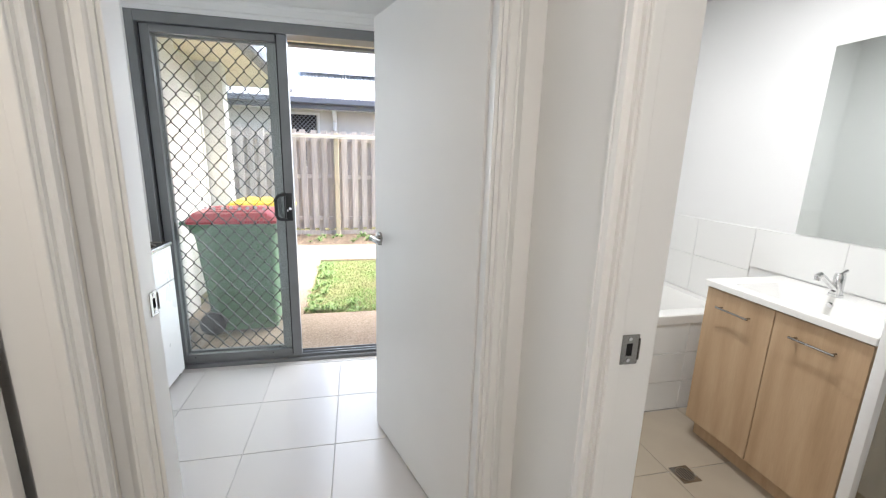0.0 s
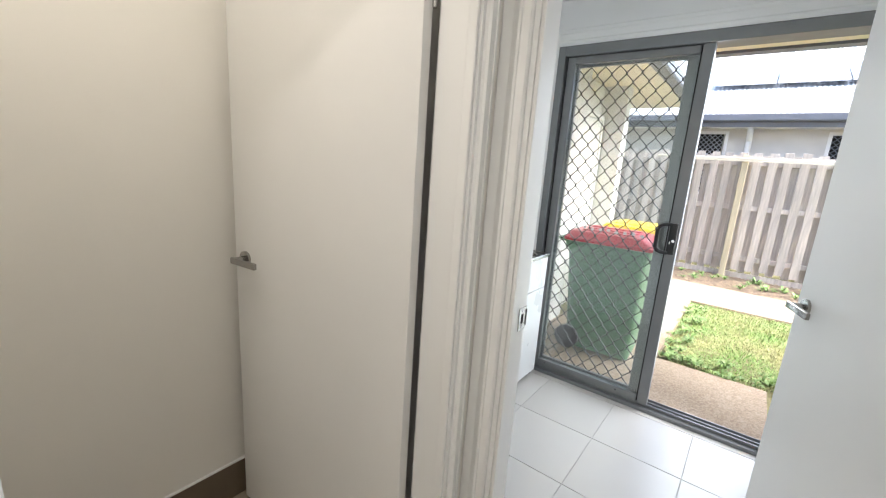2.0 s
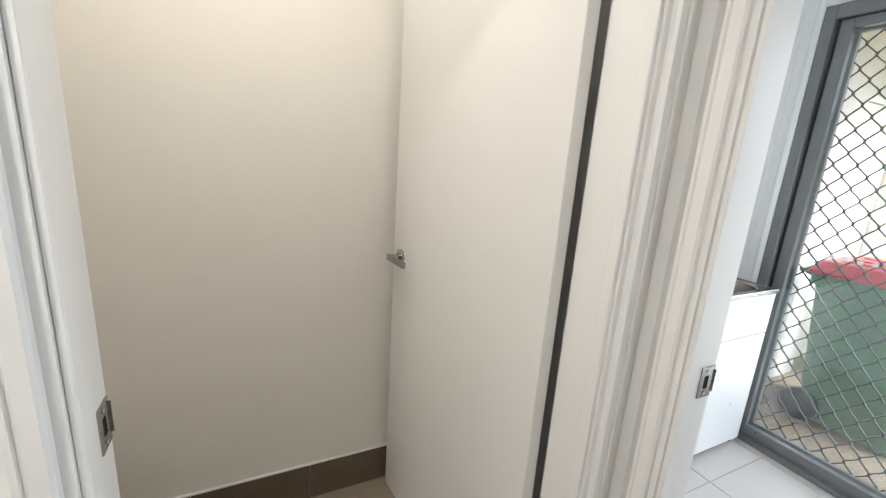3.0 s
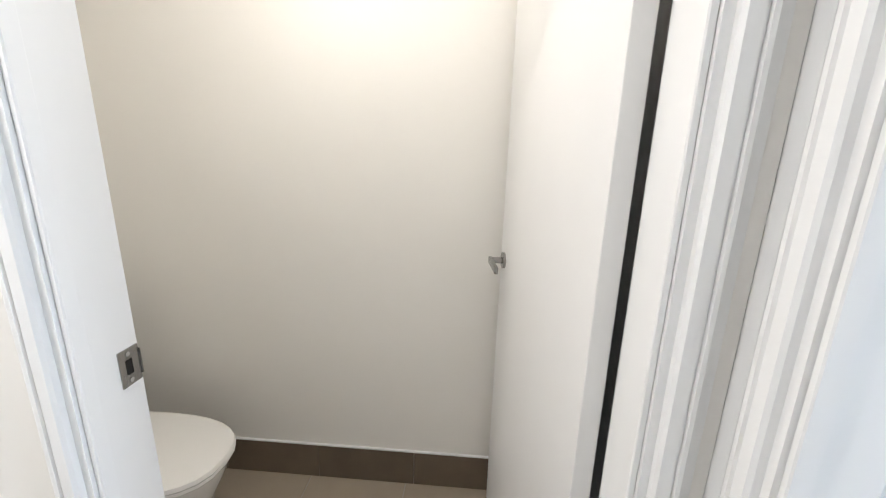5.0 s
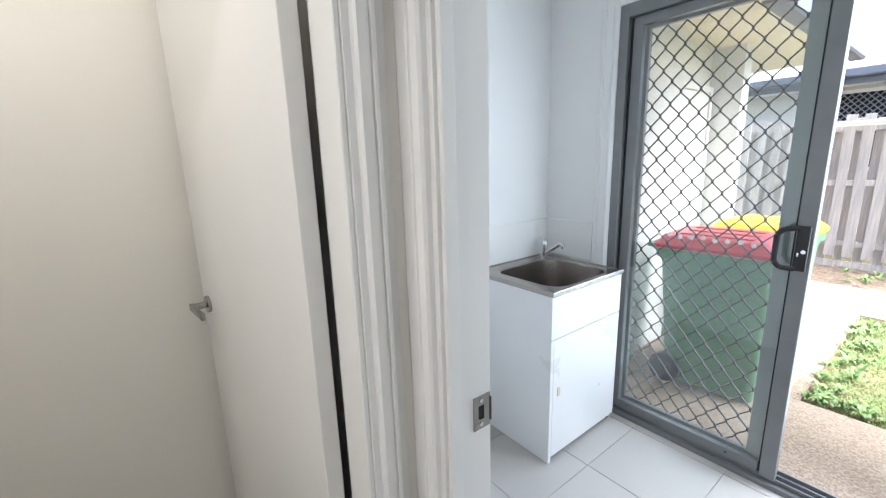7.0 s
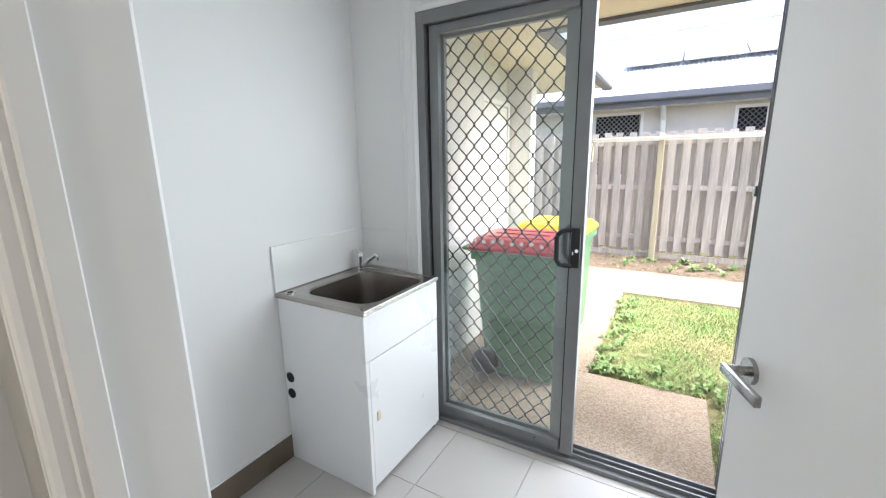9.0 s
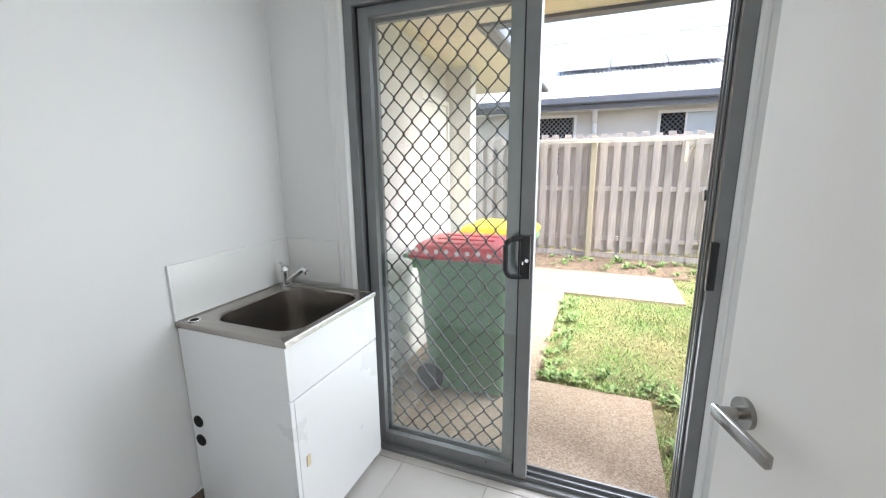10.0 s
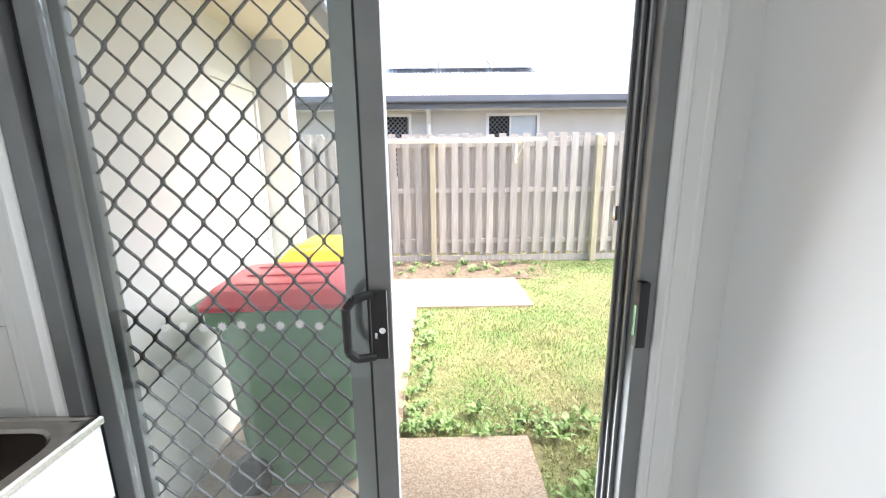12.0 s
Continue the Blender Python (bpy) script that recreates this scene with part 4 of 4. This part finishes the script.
part("frame_head", boxes((0.001, 0.05, 0.0, 0.70, 2.065, 2.11), bevel=0.002, seg=1), GLOSS, od)
ev = thing("eaves", (0, 0, 2.381), "cream boarded eaves with slate grey gutters", "eaves", kind="structure")
part("soffit", boxes((-1.5, 6.0, 0.241, 1.22, 0, 0.03)), SOFFIT, ev)
part("soffit", boxes((-1.5, 0.08, 1.2205, 4.0, 0, 0.03)), SOFFIT, ev)
GUT = [(0, -0.02), (0.10, -0.02), (0.115, 0.0), (0.115, 0.09), (0.105, 0.10), (0.0, 0.12)]
part("gutter", prism(bmesh.new(), [(1.2205 + u, v) for u, v in GUT], 0.196, 6.0, "x"), FASCIA, ev)
part("gutter", prism(bmesh.new(), [(0.0805 + u, v) for u, v in GUT], 1.2205, 4.1, "y"), FASCIA, ev)
bm = bmesh.new()
loft(bm, [[(-1.5, 1.25, 0.11), (-1.5, -4.5, 2.0), (-1.5, -4.5, 2.1), (-1.5, 1.25, 0.15)], [(6, 1.25, 0.11), (6, -4.5, 2.0), (6, -4.5, 2.1), (6, 1.25, 0.15)]])
part("roof_sheet", bm, ROOFM, ev)
bm = bmesh.new()
loft(bm, [[(0.10, 1.2, 0.13), (-3, 1.2, 1.3), (-3, 1.2, 1.35), (0.10, 1.2, 0.16)], [(0.10, 4.0, 0.13), (-3, 4.0, 1.3), (-3, 4.0, 1.35), (0.10, 4.0, 0.16)]])
part("roof_sheet", bm, ROOFM, ev)

# ---- neighbouring house ----
NY = 6.75
nh = thing("neighbour_house", (0, NY, -0.1), "pale single-storey house behind the fence with steel roof", "house")
NW = [(-0.45, 0.33), (1.80, 2.68)]
bm = bmesh.new()
zs = (1.30, 2.385)
xs = [-8, NW[0][0], NW[0][1], NW[1][0], NW[1][1], 14]
for a, b_, full in ((0, 1, 1), (1, 2, 0), (2, 3, 1), (3, 4, 0), (4, 5, 1)):
    if full:
        box(bm, xs[a], xs[b_], 0, 0.2, 0, 2.48)
    else:
        box(bm, xs[a], xs[b_], 0, 0.2, 0, zs[0])
        box(bm, xs[a], xs[b_], 0, 0.2, zs[1], 2.48)
part("wall", bm, CLAD, nh)
part("lining_board", boxes((-8, 14, -0.012, -0.001, 2.44, 2.479)), CLAD, nh)
for n_, (a, b_) in enumerate(NW):
    w = part("window", boxes((a, b_, -0.015, 0.06, zs[0] - 0.05, zs[0]), (a, b_, -0.015, 0.06, zs[1], zs[1] + 0.05), (a - 0.05, a, -0.015, 0.06, zs[0] - 0.05, zs[1] + 0.05), (b_, b_ + 0.05, -0.015, 0.06, zs[0] - 0.05, zs[1] + 0.05)), LAMINATE, nh, "white-framed window with a dark security screen")
    mid = b_ - 0.03 if n_ == 0 else a + 0.38
    part("screen", boxes((a, mid, 0.03, 0.04, *zs)), DARK, w)
    if n_ == 1:
        part("pane", boxes((mid + 0.03, b_, 0.03, 0.04, *zs)), BLUEGLASS, w)
        part("mullion", boxes((mid, mid + 0.03, 0.0, 0.05, *zs)), LAMINATE, w)
    bm = bmesh.new()
    k = a - 1.1
    while k < mid:
        for s in (1, -1):
            pts = [(k if s > 0 else k + 1.06, zs[0]), (k + 1.06 if s > 0 else k, zs[1])]
            x0_, z0_ = pts[0]
            x1_, z1_ = pts[1]
            t0, t1 = 0, 1
            dxx = x1_ - x0_
            lo, hi = sorted(((a - x0_) / dxx, (mid - x0_) / dxx))
            t0, t1 = max(0, lo), min(1, hi)
            if t1 - t0 > 0.02:
                rod(bm, (x0_ + dxx * t0, 0.022, z0_ + (z1_ - z0_) * t0), (x0_ + dxx * t1, 0.022, z0_ + (z1_ - z0_) * t1), 0.007, 4)
        k += 0.085
    part("grille", bm, LATTICE if n_ == 0 else FASCIA, w)
part("soffit", boxes((-8.5, 14.5, -0.42, 0.2, 2.481, 2.50)), LAMINATE, nh)
part("fascia", boxes((-8.5, 14.5, -0.45, -0.42, 2.47, 2.66)), FASCIA, nh)
part("gutter", prism(bmesh.new(), [(-0.4505 - u * 1.1, 2.575 + v) for u, v in GUT], -8.5, 14.5, "x"), FASCIA, nh, "slate grey gutter")
bm = bmesh.new()
tube(bm, [(0.70, -0.40, 2.48), (0.70, -0.06, 2.28), (0.70, -0.06, 0)], 0.045, 12)
part("downpipe", bm, LAMINATE, nh, "white downpipe")
# corrugated roof
SL = math.tan(radians(22))
vs, fs = [], []
cols = 2300
for i in range(cols + 1):
    x = -8.5 + 23.0 * i / cols
    z = 0.009 * math.sin(2 * math.pi * x / 0.076)
    vs += [(x, -0.50, 2.68 + z), (x, 5.5, 2.68 + 6.0 * SL + z)]
    if i:
        b = 2 * i
        fs.append((b - 2, b, b + 1, b - 1))
me = bpy.data.meshes.new("roof")
me.from_pydata(vs, [], fs)
me.materials.append(ROOFM)
smooth(me, 60)
ro = new("roof", me)
ro.parent = nh
part("ridge_cap", boxes((-8.5, 14.5, 5.35, 5.65, 2.68 + 6.0 * SL - 0.05, 2.68 + 6.0 * SL + 0.05), bevel=0.02), ROOFM, nh)
part("rear_slope", boxes((-8.5, 14.5, 5.66, 5.7, 2.0, 2.68 + 6.0 * SL)), ROOFM, nh)
for k in range(3):
    bm = boxes((0, 1.04, 0, 1.65, 0, 0.035), bevel=0.003, seg=1)
    bmesh.ops.transform(bm, matrix=pose(-0.15 + k * 1.06, 1.20, 2.68 + 1.70 * SL + 0.09, 22, 0, 0), verts=bm.verts)
    part("solar_panel", bm, SOLAR, nh, "solar panel raised off the roof, coloured pale like reflected sky")

# ---- floor tiles and skirting tiles ----
P = 0.435


def lay(parent, x0, x1, y0, y1, ox, oy, material, p=P, z=0.0, skip=None):
    """Square tiles with open joints; whole ones share one mesh."""
    g = 0.0018
    whole = mesh_of("tile", boxes((-p / 2 + g, p / 2 - g, -p / 2 + g, p / 2 - g, -0.004, 0.0), bevel=0.0008, seg=1), material, False)
    i0, i1 = math.floor((x0 - ox) / p), math.ceil((x1 - ox) / p)
    j0, j1 = math.floor((y0 - oy) / p), math.ceil((y1 - oy) / p)
    for i in range(i0, i1):
        for j in range(j0, j1):
            a, b, c, d = max(x0, ox + i * p), min(x1, ox + i * p + p), max(y0, oy + j * p), min(y1, oy + j * p + p)
            if b - a < 0.01 or d - c < 0.01:
                continue
            if b - a > p - 1e-6 and d - c > p - 1e-6:
                t = new("tile", whole)
                t.matrix_world = pose((a + b) / 2, (c + d) / 2, z)
            else:
                t = new("tile", mesh_of("tile", boxes((a + g, b - g, c + g, d - g, -0.004, 0.0)), material, False))
                t.matrix_world = pose(0, 0, z)
            t.parent = parent


lay(FL_L, LX0, LX1, LY0, -0.006, 0.974, -0.922, TILE)
lay(bpy.data.objects["floor_lobby"], WCX, WCW0, -3.5, LOBY, 0.1, -2.26, BEIGE, 0.417)
lay(bpy.data.objects["floor_lobby"], WCW0, BX0, BACK + 0.1, LOBY, 0.5, -2.26, BEIGE, 0.417)
lay(FL_B, BX1, BRX1, -3.8, -0.96, 2.1, -1.83, BEIGE)


def skirting(name, run, height, material, label, m, p=0.417, start=0.0):
    s = thing(name, m, label, "skirting", kind="structure")
    a = 0.0
    nxt = start if start > 0 else p
    while a < run - 0.004:
        b = min(run, nxt)
        part("tile", boxes((a + 0.001, b - 0.001, -0.009, -0.0005, 0.0005, height), bevel=0.0008, seg=1), material, s)
        a, nxt = b, nxt + p
    part("sealant", boxes((0, run, -0.0095, -0.0003, height, height + 0.006)), LAMINATE, s)
    return s


# local x along the wall, the tile's face looks along -y
skirting("baseboard_toilet", 3.47 + LOBY, 0.160, SKIRT, "taupe tile skirting in the toilet with white sealant", pose(WCX, -3.47, 0, 0, 0, 90), start=3.47 - 2.642 - 0.417)
skirting("baseboard_laundry", 0.96, 0.13, SKIRT, "taupe tile skirting beside the laundry tub", pose(LX0, LY0, 0, 0, 0, 90))
